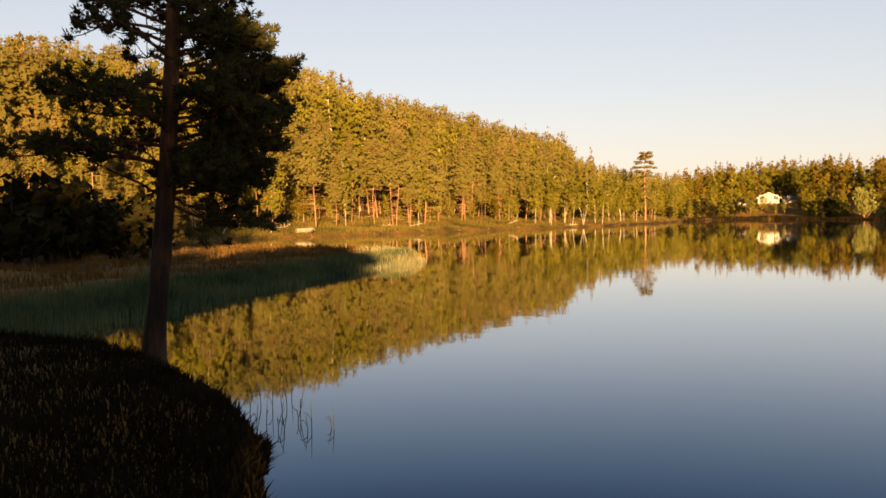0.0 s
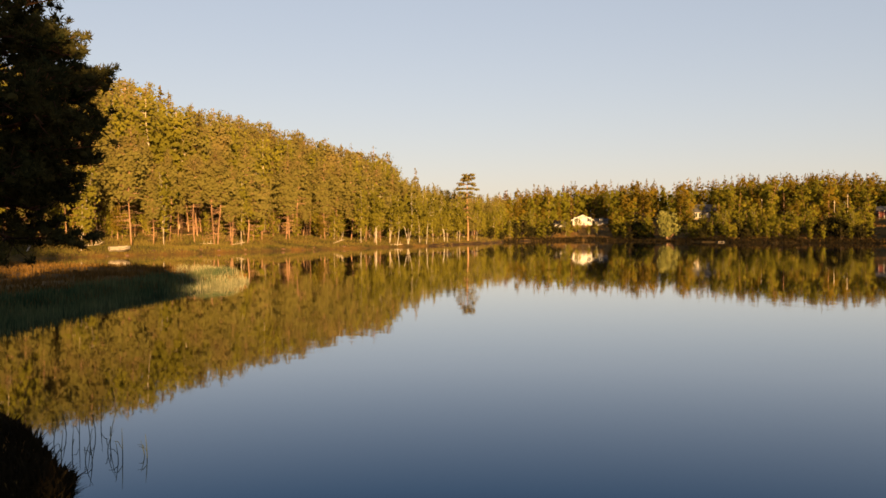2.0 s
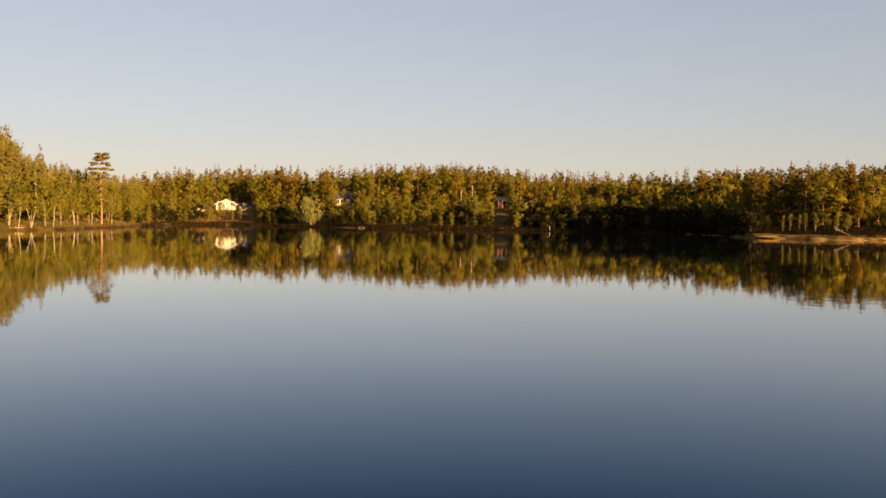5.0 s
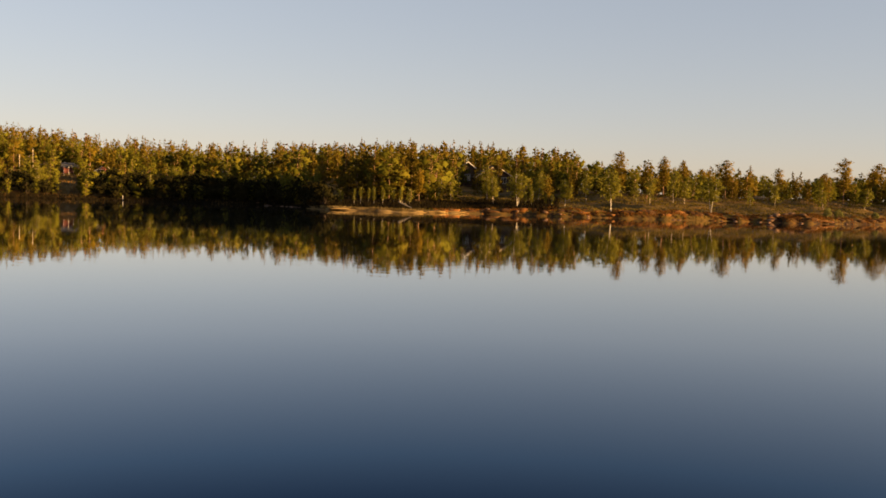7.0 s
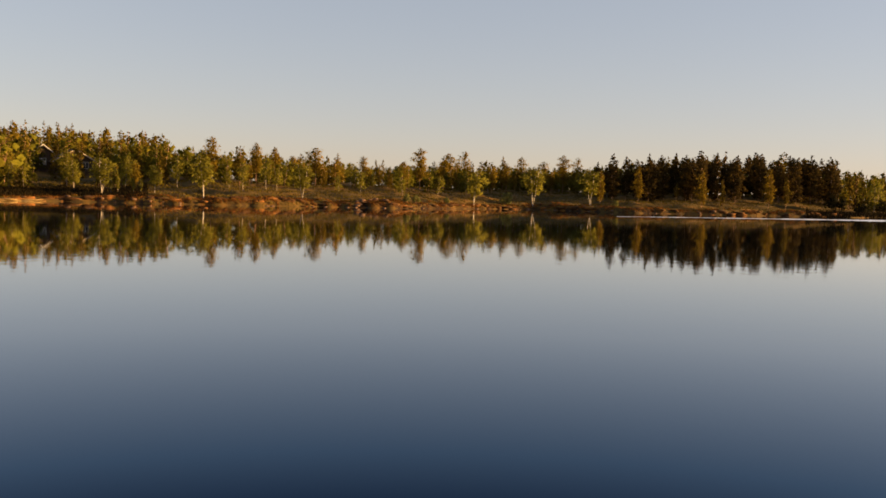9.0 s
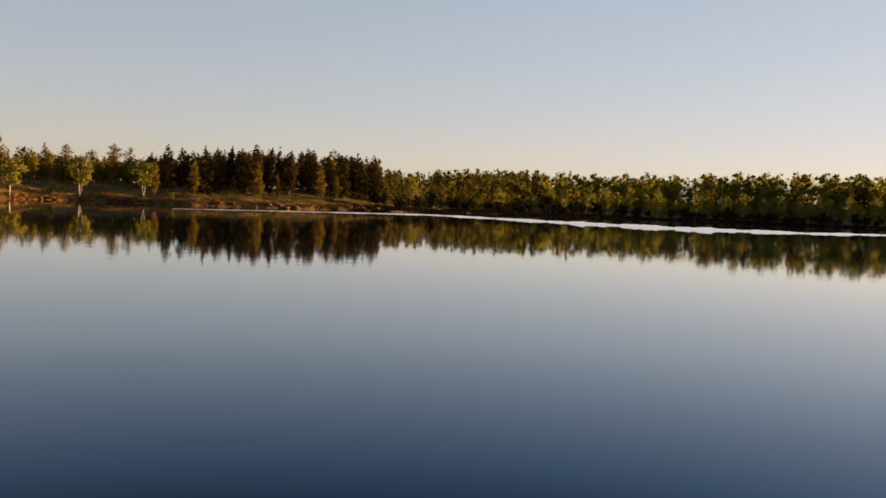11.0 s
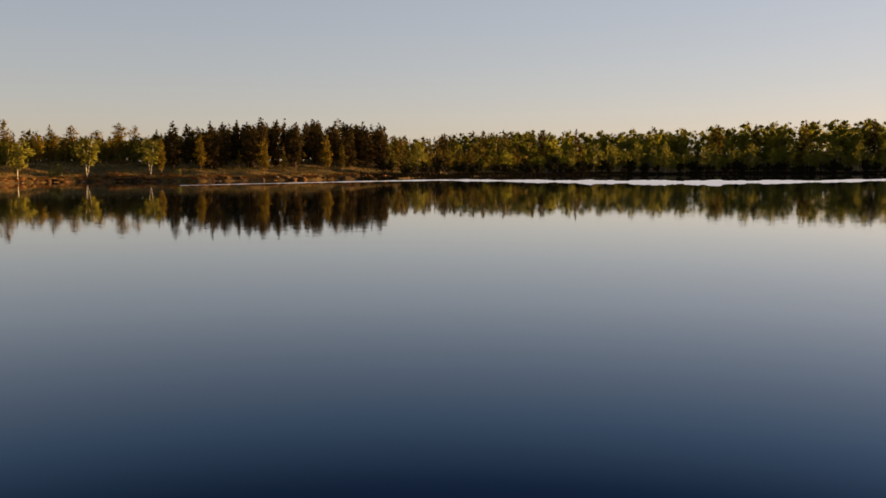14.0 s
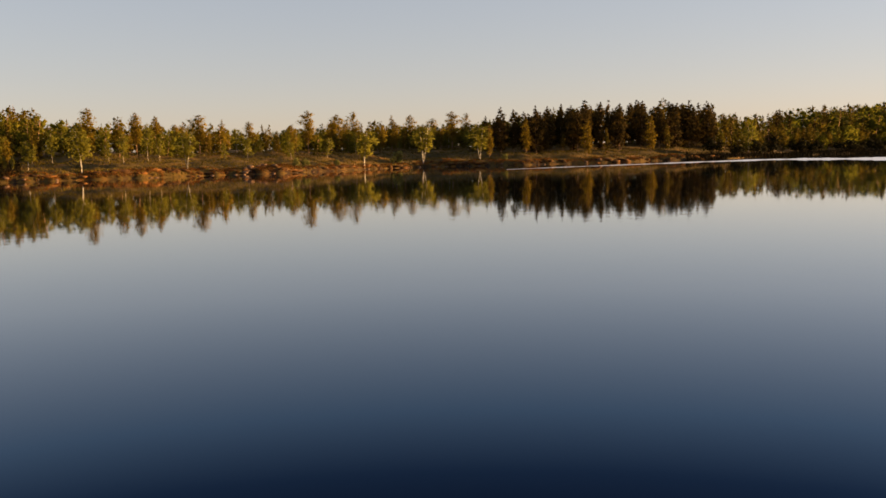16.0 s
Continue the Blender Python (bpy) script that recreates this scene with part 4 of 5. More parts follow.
for i, (az, top) in enumerate([(89.7, 2.94), (90.5, 2.75), (91.9, 2.97), (92.8, 2.7), (94.1, 2.92), (95.0, 2.8), (95.9, 3.07), (97.0, 2.85), (98.3, 2.94), (99.4, 2.8), (100.4, 2.75), (101.2, 2.97), (102.2, 2.9)]):
    at_view("dark_pine", az, 13 + 7 * (i * 0.618 % 1), top, "pine_tree", "dark narrow conifer in a dense stand on the headland", "dark stand of conifers", i, 1.0)
for i, (az, d, top, w) in enumerate([(114.6, 12, 2.45, 1.5), (123.1, 14, 2.5, 1.3), (128.0, 15, 2.65, 1.5)]):
    at_view("pine", az, d, top, "pine_tree", "dark round-topped pine above the distant birches", "", i + 2, w)
rng = np.random.default_rng(27)
for i, az in enumerate((105.4, 106.3, 106.9, 109.6, 111.9, 112.4, 118.2, 124.6, 125.2, 131.6)):
    at_view("dark_pine", az, rng.uniform(24, 55), float(np.interp(az, *SKYLINE)) + rng.uniform(-0.2, 0.12), "pine_tree", "slim dark pine rising above the shaded birches", "dark pines on the shaded shore", i, rng.uniform(0.8, 1.1))
for i, az in enumerate((48.1, 48.5, 49.0, 49.35, 49.9, 50.6, 51.0, 58.9, 59.3, 60.2, 60.6)):
    at_view("white_birch", az, 4.5 + 1.5 * (i % 3), 0.45 + 0.2 * (i * 0.618 % 1), "birch_tree", "thin young birch with a white stem behind the point", "young birches behind the point", i, 0.55)
at_view("willow", 19.2, 1.2, 1.82, "willow_bush", "large rounded pale willow bush at the water's edge", "", 0, 0.8, "bush")
for i, (az, d, top) in enumerate([(76.75, 2, 0.2), (77.4, 2.4, 0.12), (83.1, 3, 0.55), (79.3, 3, 0.0), (89.9, 4, 0.1)]):
    at_view("willow", az, d, top, "willow_bush", "small round willow bush on the heath shore", "willow bushes on the headland", i, 0.9, "bush")
rng = np.random.default_rng(25)
for i in range(26):
    az = 60 + 29.5 * (i + rng.uniform(0.1, 0.9)) / 26
    at_view("heath_pine", az, rng.uniform(17, 42), rng.uniform(1.5, 2.35), "pine_tree", "open-crowned pine on the heath headland", "pines on the headland", int(rng.integers(0, 5)), rng.uniform(1.0, 1.35))
for i in range(22):
    az = 59.5 + 30 * (i + rng.uniform(0.1, 0.9)) / 22
    at_view("birch", az, rng.uniform(12, 34), rng.uniform(0.9, 1.7), "birch_tree", "light green birch among pines on the heath", "birches on the headland", i, rng.uniform(1.1, 1.5))
rng = np.random.default_rng(22)
for i in range(34):
    az = 9 + 36 * (i + rng.uniform(0.1, 0.9)) / 34
    if 13.2 < az < 15.7 or 18.2 < az < 20.3 or 30.6 < az < 31.9 or 34.2 < az < 35.2:
        continue
    at_view("birch", az, rng.uniform(1.5, 12), rng.uniform(0.7, 1.5), "birch_tree", "young birch among scrub on the far shore", "birches on the far shore", i)
for i in range(34):
    az = 113 + 33 * (i + rng.uniform(0.1, 0.9)) / 34
    at_view("birch", az, rng.uniform(2, 9), rng.uniform(1.0, 1.7), "birch_tree", "leafy birch at the edge of the shaded shore", "birches on the shaded shore", i, 1.15)
# bushes behind the inlet: shade is painted into their leaf colour
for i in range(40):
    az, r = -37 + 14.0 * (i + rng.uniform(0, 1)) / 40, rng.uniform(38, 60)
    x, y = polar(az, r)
    tree("shrub", x, y, gz(x, y), rng.uniform(3.2, 5.0) * (1.0 if az < -28 else 0.75), rng.uniform(0, 6.28), "willow_bush", "dense willow bush in the shade, its leaves coloured dark for it", "bush", "willow bushes behind the inlet", i, 1.1)
x, y = polar(-26.9, 82)
tree("fine_pine", x, y, gz(x, y), 12.5, 1.0, "pine_tree", "slim pine with a bright orange trunk behind the bushes", variant=4)


# ---- the near pine on the bank ----
def tuft_ball():
    bm = bmesh.new()
    bmesh.ops.create_icosphere(bm, subdivisions=1, radius=1)
    v, t = np.array([tuple(v.co) for v in bm.verts]), np.array([[v.index for v in f.verts] for f in bm.faces])
    bm.free()
    return v, t


TUFT = tuft_ball()


def near_pine():
    rng = np.random.default_rng(31)
    root = new("pine_tree")
    bx, by = polar(-24.0, 11.2)
    root.location = (bx, by, gz(bx, by) - 0.06)
    right, ahead = np.array([0.92, 0.39, 0]), np.array([-0.39, 0.92, 0])
    zs = np.array([0, 0.12, 0.3, 0.7, 1.2, 1.8, 2.4, 3.0, 3.7, 4.5, 5.4, 6.3, 7.2, 7.8])
    side = np.interp(zs, [0, 1, 2.1, 3.6, 7.8], [0.0, 0.1, 0.21, 0.31, 0.42])
    back = 0.05 * np.sin(zs * 0.8)
    rad = np.interp(zs, [0, 0.12, 0.35, 1.0, 2.2, 3.6, 6, 7.8], [0.175, 0.15, 0.132, 0.118, 0.104, 0.092, 0.055, 0.015])
    spine = right * side[:, None] + ahead * back[:, None] + np.array([0, 0, 1.0]) * zs[:, None]
    v, t = tube(spine, rad, 14)
    v = v * 1.0
    v[:, :2] += (0.009 * np.sin(v[:, 2:3] * 11 + np.arctan2(v[:, 1], v[:, 0])[:, None] * 5)) * (v[:, 2:3] < 5)
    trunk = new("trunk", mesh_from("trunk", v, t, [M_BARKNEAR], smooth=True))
    trunk.parent = root

    def limb(start, tip, droop, radius, tufts, bare=False):
        start, tip = np.array(start, float), np.array(tip, float)
        k = np.linspace(0, 1, 7)[:, None]
        bow = np.array([0, 0, 1.0]) * droop * np.sin(np.pi * k) + rng.normal(0, 0.03, (7, 3)) * k
        line = start + (tip - start) * k + bow
        length = float(np.linalg.norm(tip - start))
        chunks = [(*tube(line, radius * np.linspace(1, 0.25, 7), 6), 0)]
        ends = []
        for i in range(max(4, int(length * (4 if bare else 7 + 1.15 * tufts)))):
            f = rng.uniform(0.3, 1.0)
            p = np.array([np.interp(f, k[:, 0], line[:, c]) for c in range(3)])
            d = (tip - start) / length * rng.uniform(0.3, 1) + rng.normal(0, 0.55, 3) * (1, 1, 0.5)
            d = d / np.linalg.norm(d) * rng.uniform(0.18, 0.55) * (1.15 - 0.5 * f)
            d[2] += 0.06
            chunks.append((*tube([tuple(p), tuple(p + d * 0.5 + (0, 0, -0.02)), tuple(p + d)], [radius * 0.32, radius * 0.24, 0.004], 4), 0))
            if tufts:
                ends.append(p + d)
                if rng.uniform() < 0.1 * tufts:
                    ends.append(p + d * 0.55 + rng.normal(0, 0.05, 3))
        wv, wt, _ = merge(chunks)
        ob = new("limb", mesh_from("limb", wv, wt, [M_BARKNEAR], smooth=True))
        ob.parent = root
        if bare:
            return
        e = np.array(ends)
        n, per = len(e), 44
        puff = rng.uniform(0.045, 0.09, (n, 1, 1))
        d = rng.normal(size=(n, per, 3))
        d /= np.linalg.norm(d, axis=2)[:, :, None]
        w = np.cross(d, rng.normal(size=(n, per, 3)))
        w /= np.linalg.norm(w, axis=2)[:, :, None]
        c = e[:, None] + d * puff * rng.uniform(0.3, 0.95, (n, per, 1))
        tri = np.stack([c - w * 0.011, c + w * 0.011, c + d * puff * rng.uniform(0.35, 0.9, (n, per, 1)) + (0, 0, 0.012)], 2).reshape(-1, 3)
        # the tight heart of each tuft
        ball = TUFT[0][None] * puff * rng.uniform(0.45, 0.85, (n, len(TUFT[0]), 1)) * (1, 1, 0.8) + e[:, None]
        heart = (TUFT[1][None] + np.arange(n)[:, None, None] * len(TUFT[0])).reshape(-1, 3) + len(tri)
        leaf = new("needles", mesh_from("needles", np.concatenate([tri, ball.reshape(-1, 3)]), np.concatenate([np.arange(len(tri)).reshape(-1, 3), heart]), [M_NEARNEEDLE]))
        leaf.parent = ob

    def on_trunk(h):
        return np.array([np.interp(h, zs, spine[:, c]) for c in range(3)])

    for i in range(78):
        h = 2.0 + 5.4 * ((i + rng.uniform(0, 1)) / 78) ** 1.2
        a = i * 2.39996 + rng.uniform(-0.3, 0.3)
        dirn = right * math.cos(a) + ahead * math.sin(a)
        reach = np.interp(h, [2.0, 2.4, 2.8, 3.2, 3.75, 4.5, 5.8, 7.6], [0.9, 1.4, 1.7, 1.72, 1.25, 0.85, 0.7, 0.2]) * rng.uniform(0.65, 1.0) * (0.94 if math.cos(a) > 0 else float(np.interp(h, [2.6, 3.0, 4.6], [1.0, 0.85, 1.1])))
        if h < 2.55 and math.cos(a) < 0.1:
            continue
        o = on_trunk(h)
        limb(o, o + dirn * reach + (0, 0, rng.uniform(-0.3, 0.35) * reach), 0.06, 0.026, 8 if math.cos(a) > -0.2 else 4 if h < 3.5 else 2)
    o = on_trunk(1.95)
    limb(o, o + right * 1.05 + ahead * -0.2 + (0, 0, -0.22), -0.12, 0.022, 12)
    limb(o + (0, 0, 0.1), o + right * 0.75 + ahead * 0.3 + (0, 0, -0.1), -0.08, 0.018, 10)
    o = on_trunk(1.98)
    limb(o, o - right * 0.85 + ahead * 0.1 + (0, 0, 0.42), 0.05, 0.022, 0, True)
    limb(o + (0, 0, 0.35), o - right * 0.6 + ahead * -0.2 + (0, 0, 0.75), 0.03, 0.016, 0, True)
    for h, out, fore, up, tufts in ((2.4, 1.72, 0.1, 0.1, 8), (2.35, 1.3, -0.4, 0.25, 6), (3.1, 1.2, 0.0, 0.1, 5)):
        o = on_trunk(h)
        limb(o, o - right * out + ahead * fore + (0, 0, up), 0.06, 0.028, tufts)
    limb(on_trunk(4.0), on_trunk(4.0) - right * 1.5 + ahead * 0.1 + (0, 0, 0.4), 0.06, 0.024, 3)
    for i in range(15):
        h, a = 2.1 + 2.3 * (i + rng.uniform(0, 1)) / 15, rng.uniform(-0.95, 0.95)
        o, reach = on_trunk(h), float(np.interp(h, [1.9, 2.2, 2.6, 3.0, 3.4, 3.8, 4.4], [0.9, 1.2, 1.42, 1.52, 1.45, 1.1, 0.85])) * rng.uniform(0.82, 1.0)
        limb(o, o + (right * math.cos(a) + ahead * math.sin(a)) * reach + (0, 0, rng.uniform(-0.12, 0.2)), 0.06, 0.024, 9)
    for i in range(10):
        h, a = 1.95 + 0.75 * (i + rng.uniform(0, 1)) / 10, rng.uniform(-0.9, 0.9)
        o = on_trunk(h)
        limb(o, o + (right * math.cos(a) + ahead * math.sin(a)) * (0.85 + 0.5 * (h - 1.95)) * rng.uniform(0.85, 1.05) + (0, 0, rng.uniform(-0.05, 0.25)), 0.05, 0.02, 7)
    o = on_trunk(3.6)
    limb(o, o - right * 1.1 + ahead * 0.2 + (0, 0, 0.95), 0.05, 0.02, 3)
    return tagged(root, "dark pine with rough bark leaning over the lake bank", "tree")


near_pine()


# ---- grass, reeds, heather ----
def blades(name, label, spots, mat, height, width, seed, lean=0.3, category="grass"):
    """Thin upright blades, each bent once, at (x, y, z) spots."""
    rng = np.random.default_rng(seed)
    p = np.asarray(spots, float)
    n = len(p)
    a, b = rng.uniform(0, 2 * np.pi, n), rng.uniform(0, 2 * np.pi, n)
    h = height * rng.uniform(0.5, 1.2, n)
    w = np.c_[np.cos(a), np.sin(a), np.zeros(n)] * (width * rng.uniform(0.7, 1.3, n))[:, None]
    d = np.c_[np.cos(b), np.sin(b), np.zeros(n)] * (lean * h * rng.uniform(0, 1, n))[:, None]
    up = np.c_[np.zeros(n), np.zeros(n), h]
    v = np.stack([p - w, p + w, p + w * 0.7 + d * 0.35 + up * 0.6, p - w * 0.7 + d * 0.35 + up * 0.6, p + d + up], 1).reshape(-1, 3)
    i = np.arange(n)[:, None] * 5
    t = np.concatenate([i + [0, 1, 2], i + [0, 2, 3], i + [3, 2, 4]]) if width < 0.02 else i + [0, 1, 4]
    return tagged(new(name, mesh_from(name, v, t, [mat])), label, category, kind="stuff")


def field(seed, n, az0, az1, r0, r1, low=0.03, high=9.0, clump=0.0, taper=False, bias=1.0):
    """Random ground spots between bearings and distances (functions of the bearing)."""
    rng = np.random.default_rng(seed)
    az = az0 + (az1 - az0) * (rng.uniform(0, 1, n) + (rng.uniform(0, 1, n) if taper else rng.uniform(0, 1, n) * 0)) / (2 if taper else 1)
    a, b = r0(az), r1(az)
    r = a + (b - a) * rng.uniform(0, 1, n) ** bias
    x, y = r * np.sin(np.radians(az)), r * np.cos(np.radians(az))
    if clump:
        x, y = x + 0.18 * np.round(np.sin(x * 7)) * clump, y + 0.18 * np.round(np.sin(y * 6)) * clump
    z = ground_height(x, y)
    keep = (z > low) & (z < high)
    return np.c_[x, y, np.maximum(z, -0.1) - 0.02][keep]


M_RUST = material("rusty_sedge", (0.080, 0.028, 0.006), (0.22, 0.088, 0.020), scale=0.5, fine=6, bump=0, island=0.4, translucent=0.2)
near_edge, far_edge = (lambda a: np.interp(a, *NEAR)), (lambda a: np.interp(a, *FAR))
# the bank's plants carry its shade in their dark colour
blades("bank_grass", "dark shaded grass and sedge on the bank", field(41, 32000, -46, -13, lambda a: a * 0 + 3.0, lambda a: near_edge(a) + 0.15), M_SHADESPRIG, 0.11, 0.006, 42, 0.6)
blades("overhanging_heather", "heather sprigs hanging over the edge of the bank, coloured dark for shade", field(72, 900, -18.5, -17.25, lambda a: a * 0 + 6.5, lambda a: a * 0 + 7.3, low=-2, taper=True) * (1, 1, 0) + (0, 0, 0.34), M_SHADESPRIG, 0.11, 0.012, 73, 1.6, "heather")
blades("bank_turf", "short heath turf on the near bank", np.concatenate([field(40, 9000, -180, -46, lambda a: a * 0 + 0.5, lambda a: np.minimum(near_edge(a), 24), bias=0.6), field(39, 5000, -12, 180, lambda a: a * 0 + 0.5, lambda a: np.minimum(near_edge(a), 16))]), M_SHADESPRIG, 0.12, 0.022, 38, 0.9)
blades("bank_heather", "dwarf shrubs and heather on the bank, coloured dark for shade", field(43, 16000, -46, -15, lambda a: a * 0 + 3.0, lambda a: near_edge(a) + 0.05), M_SHADESPRIG, 0.15, 0.012, 44, 0.9, "heather")
blades("spit_sedge", "sedge and grass on the low spit", field(45, 26000, -42, -7, lambda a: np.interp(a, *SPIT_A), lambda a: np.minimum(np.interp(a, *SPIT_B), 75)), M_SPIT, 0.28, 0.019, 46, 0.7)
blades("spit_reeds", "pale green reeds standing in the shallow inlet", field(47, 20000, -40, -7.6, lambda a: np.interp(a, *SPIT_A) - np.interp(a, [-40, -24, -16, -12, -8], [2, 4.5, 5, 3, 0.5]), lambda a: np.interp(a, *SPIT_A) + 2.5, low=-2, bias=0.45), M_REED, 0.42, 0.011, 48, 0.25, "reeds")
blades("tip_sedge", "pale straw-coloured sedge at the tip of the spit", field(49, 3600, -11.6, -6.9, lambda a: np.interp(a, *SPIT_A) - 1.5, lambda a: np.interp(a, *SPIT_B) + 0.5, low=-2, taper=True), M_TIP, 0.38, 0.011, 50, 0.6)
blades("hillside_grass", "sunlit grass strip along the forest shore", field(51, 30000, -26, 10, lambda a: far_edge(a) - 1, lambda a: far_edge(a) + 16), M_GRASS, 0.32, 0.035, 52, 0.6)
blades("straw_shore", "pale straw sedge on a low grassy point", field(53, 4500, 45.4, 52.5, lambda a: far_edge(a) - 0.7, lambda a: far_edge(a) + 0.8, low=-0.2), M_STRAW, 0.26, 0.04, 54, 0.5)
blades("headland_heather", "reddish-brown heather on the headland", field(55, 66000, 44, 105, lambda a: far_edge(a) - 0.3, lambda a: far_edge(a) + 34), M_HEATH, 0.26, 0.06, 56, 0.9, "heather")
# near-black blades along the water, painted as the shade at the shore's foot
blades("dark_shore_sedge", "near-black sedge and dwarf shrubs standing in for shade along the water", field(65, 14000, 9, 46, lambda a: far_edge(a) - 1.6, lambda a: far_edge(a) + 1.8, low=-0.3), M_SHADESPRIG, 0.55, 0.06, 66, 0.8)
blades("shaded_shore_sedge", "near-black sedge and dwarf shrubs standing in for shade on the east shore", field(67, 20000, 101, 150, lambda a: far_edge(a) - 1.8, lambda a: far_edge(a) + 2.2, low=-0.3), M_SHADESPRIG, 0.7, 0.1, 68, 0.8)
blades("point_heather", "dark heather and dwarf birch behind the grassy point", field(69, 15000, 45.6, 61, lambda a: far_edge(a) + 1.0, lambda a: far_edge(a) + 16), M_SHADESPRIG, 0.5, 0.08, 70, 0.8, "heather")
blades("far_shore_grass", "dry grass along the far shore", field(57, 15000, 9, 46, lambda a: far_edge(a) - 0.5, lambda a: far_edge(a) + 24), M_SPIT, 0.35, 0.06, 58, 0.8)


def reed_stem(az, r, h, lean, turn):
    x, y = polar(az, r)
    z = np.linspace(-0.15, h, 5)
    k = np.clip(z / h, 0, 1) ** 1.6
    chunks = [(*tube(np.c_[lean * h * k * math.cos(turn), lean * h * k * math.sin(turn), z], [0.0055, 0.005, 0.0045, 0.0035, 0.0015], 5), 0)]
    chunks.append((*tube([(0.0, 0, h * 0.25), (0.05 * math.sin(turn), 0.03, h * 0.5), (0.11 * math.sin(turn), 0.04, h * 0.52)], [0.003, 0.004, 0.001], 4), 0))
    v, t, _ = merge(chunks)
    ob = new("reed", mesh_from("reed", v, t, [M_STEM], smooth=True))
    ob.location = (x, y, 0)
    return tagged(ob, "thin dark reed stem standing in still water", "reed", "reeds by the bank")


rng = np.random.default_rng(61)
for az, r, h in [(-14.5, 9.3, 0.30), (-14.75, 9.2, 0.2), (-15.2, 9.9, 0.36), (-15.35, 9.6, 0.25), (-13.1, 9.2, 0.24), (-13.25, 9.3, 0.16), (-16.0, 10.4, 0.33), (-16.3, 10.0, 0.3), (-16.9, 10.2, 0.3), (-17.3, 9.6, 0.28),
                 (-16.6, 9.3, 0.24), (-17.6, 10.6, 0.36), (-17.9, 9.4, 0.3), (-16.2, 9.2, 0.22), (-15.7, 10.9, 0.3), (-18.3, 10.2, 0.34)]:
    reed_stem(az, r, h, rng.uniform(0.05, 0.35), rng.uniform(0, 6.28))


# ---- shore stones, driftwood, boats ----
def rock(az, d, size, label, group, turn=0.0, flat=0.55, seed=0):
    rng = np.random.default_rng(seed)
    bm = bmesh.new()
    bmesh.ops.create_icosphere(bm, subdivisions=2, radius=1)
    k = rng.normal(size=3)
    for v in bm.verts:
        c = v.co
        n = 1 + 0.22 * noise.noise(c * 1.7 + Vector(k) * 5) + 0.1 * noise.noise(c * 4.1 + Vector(k) * 3)
        v.co = Vector((c.x * n, c.y * n * 0.8, max(c.z * n * flat, -0.3)))
    x, y = polar(az, float(np.interp(az, *FAR)) + d)
    ob = part("rock", bm, M_ROCK, None, "", True)
    ob.matrix_world = Matrix.LocRotScale((x, y, max(gz(x, y), -0.12) + 0.1 * size), Euler((0, 0, turn)), (size, size, size))
    return tagged(ob, label, "rock", group)


def log(az, d, length, radius, turn, tilt, label):
    x, y = polar(az, float(np.interp(az, *FAR)) + d)
    z = np.linspace(0, length, 6)
    chunks = [(*tube(np.c_[z - length / 2, 0.06 * np.sin(z * 1.5), 0.04 * np.cos(z)], np.linspace(radius, radius * 0.45, 6), 7), 0)]
    for k in (0.4, 0.62, 0.8):
        chunks.append((*tube([((k - 0.5) * length, 0, 0), ((k - 0.44) * length, 0.25, 0.3), ((k - 0.42) * length, 0.3, 0.62)], [radius * 0.4, radius * 0.25, 0.01], 5), 0))
    v, t, _ = merge(chunks)
    ob = new("driftwood_log", mesh_from("driftwood_log", v, t, [M_DEAD], smooth=True))
    ob.matrix_world = Matrix.LocRotScale((x, y, max(gz(x, y), 0) + radius * 0.6 + abs(math.sin(tilt)) * length * 0.42), Euler((0, -tilt, turn - radians(az))), None)
    return tagged(ob, label, "log", "fallen wood on the shore")


rng = np.random.default_rng(71)
for i in range(64):
    az = 54 + 51 * (i + rng.uniform(0, 1)) / 64
    rock(az, rng.uniform(-0.5, 0.9), rng.uniform(0.12, 0.42), "rounded brown stone at the headland's water edge", "stones along the headland", rng.uniform(0, 6.28), rng.uniform(0.4, 0.65), 100 + i)
for i in range(10):
    rock(73.0 + 2.6 * rng.uniform(0, 1), rng.uniform(0.2, 2.5), rng.uniform(0.3, 0.7), "pale flat stone on the headland shore", "stones along the headland", rng.uniform(0, 6.28), 0.4, 180 + i)
for i, (az, d, w) in enumerate([(42.7, -3.2, 0.5), (42.95, -3.0, 0.3), (43.3, -2.7, 0.28), (43.6, -2.4, 0.4), (43.9, -2.2, 0.34), (44.2, -1.9, 0.45), (44.45, -1.7, 0.4), (44.7, -1.6, 0.34)]):
    rock(az, d, w, "low pale stone of a tiny islet off the shore", "islet stones", i, 0.5, 200 + i)
for i in range(16):
    rock(-16 + 26 * (i + rng.uniform(0, 1)) / 16, rng.uniform(-0.6, 0.4), rng.uniform(0.12, 0.3), "pale stone in the shallows below the forest", "stones along the hillside shore", i, 0.5, 230 + i)
for i in range(24):
    rock(9 + 36 * (i + rng.uniform(0, 1)) / 24, rng.uniform(-0.4, 0.8), rng.uniform(0.15, 0.4), "grey stone on the far shore", "stones along the far shore", i, 0.5, 260 + i)
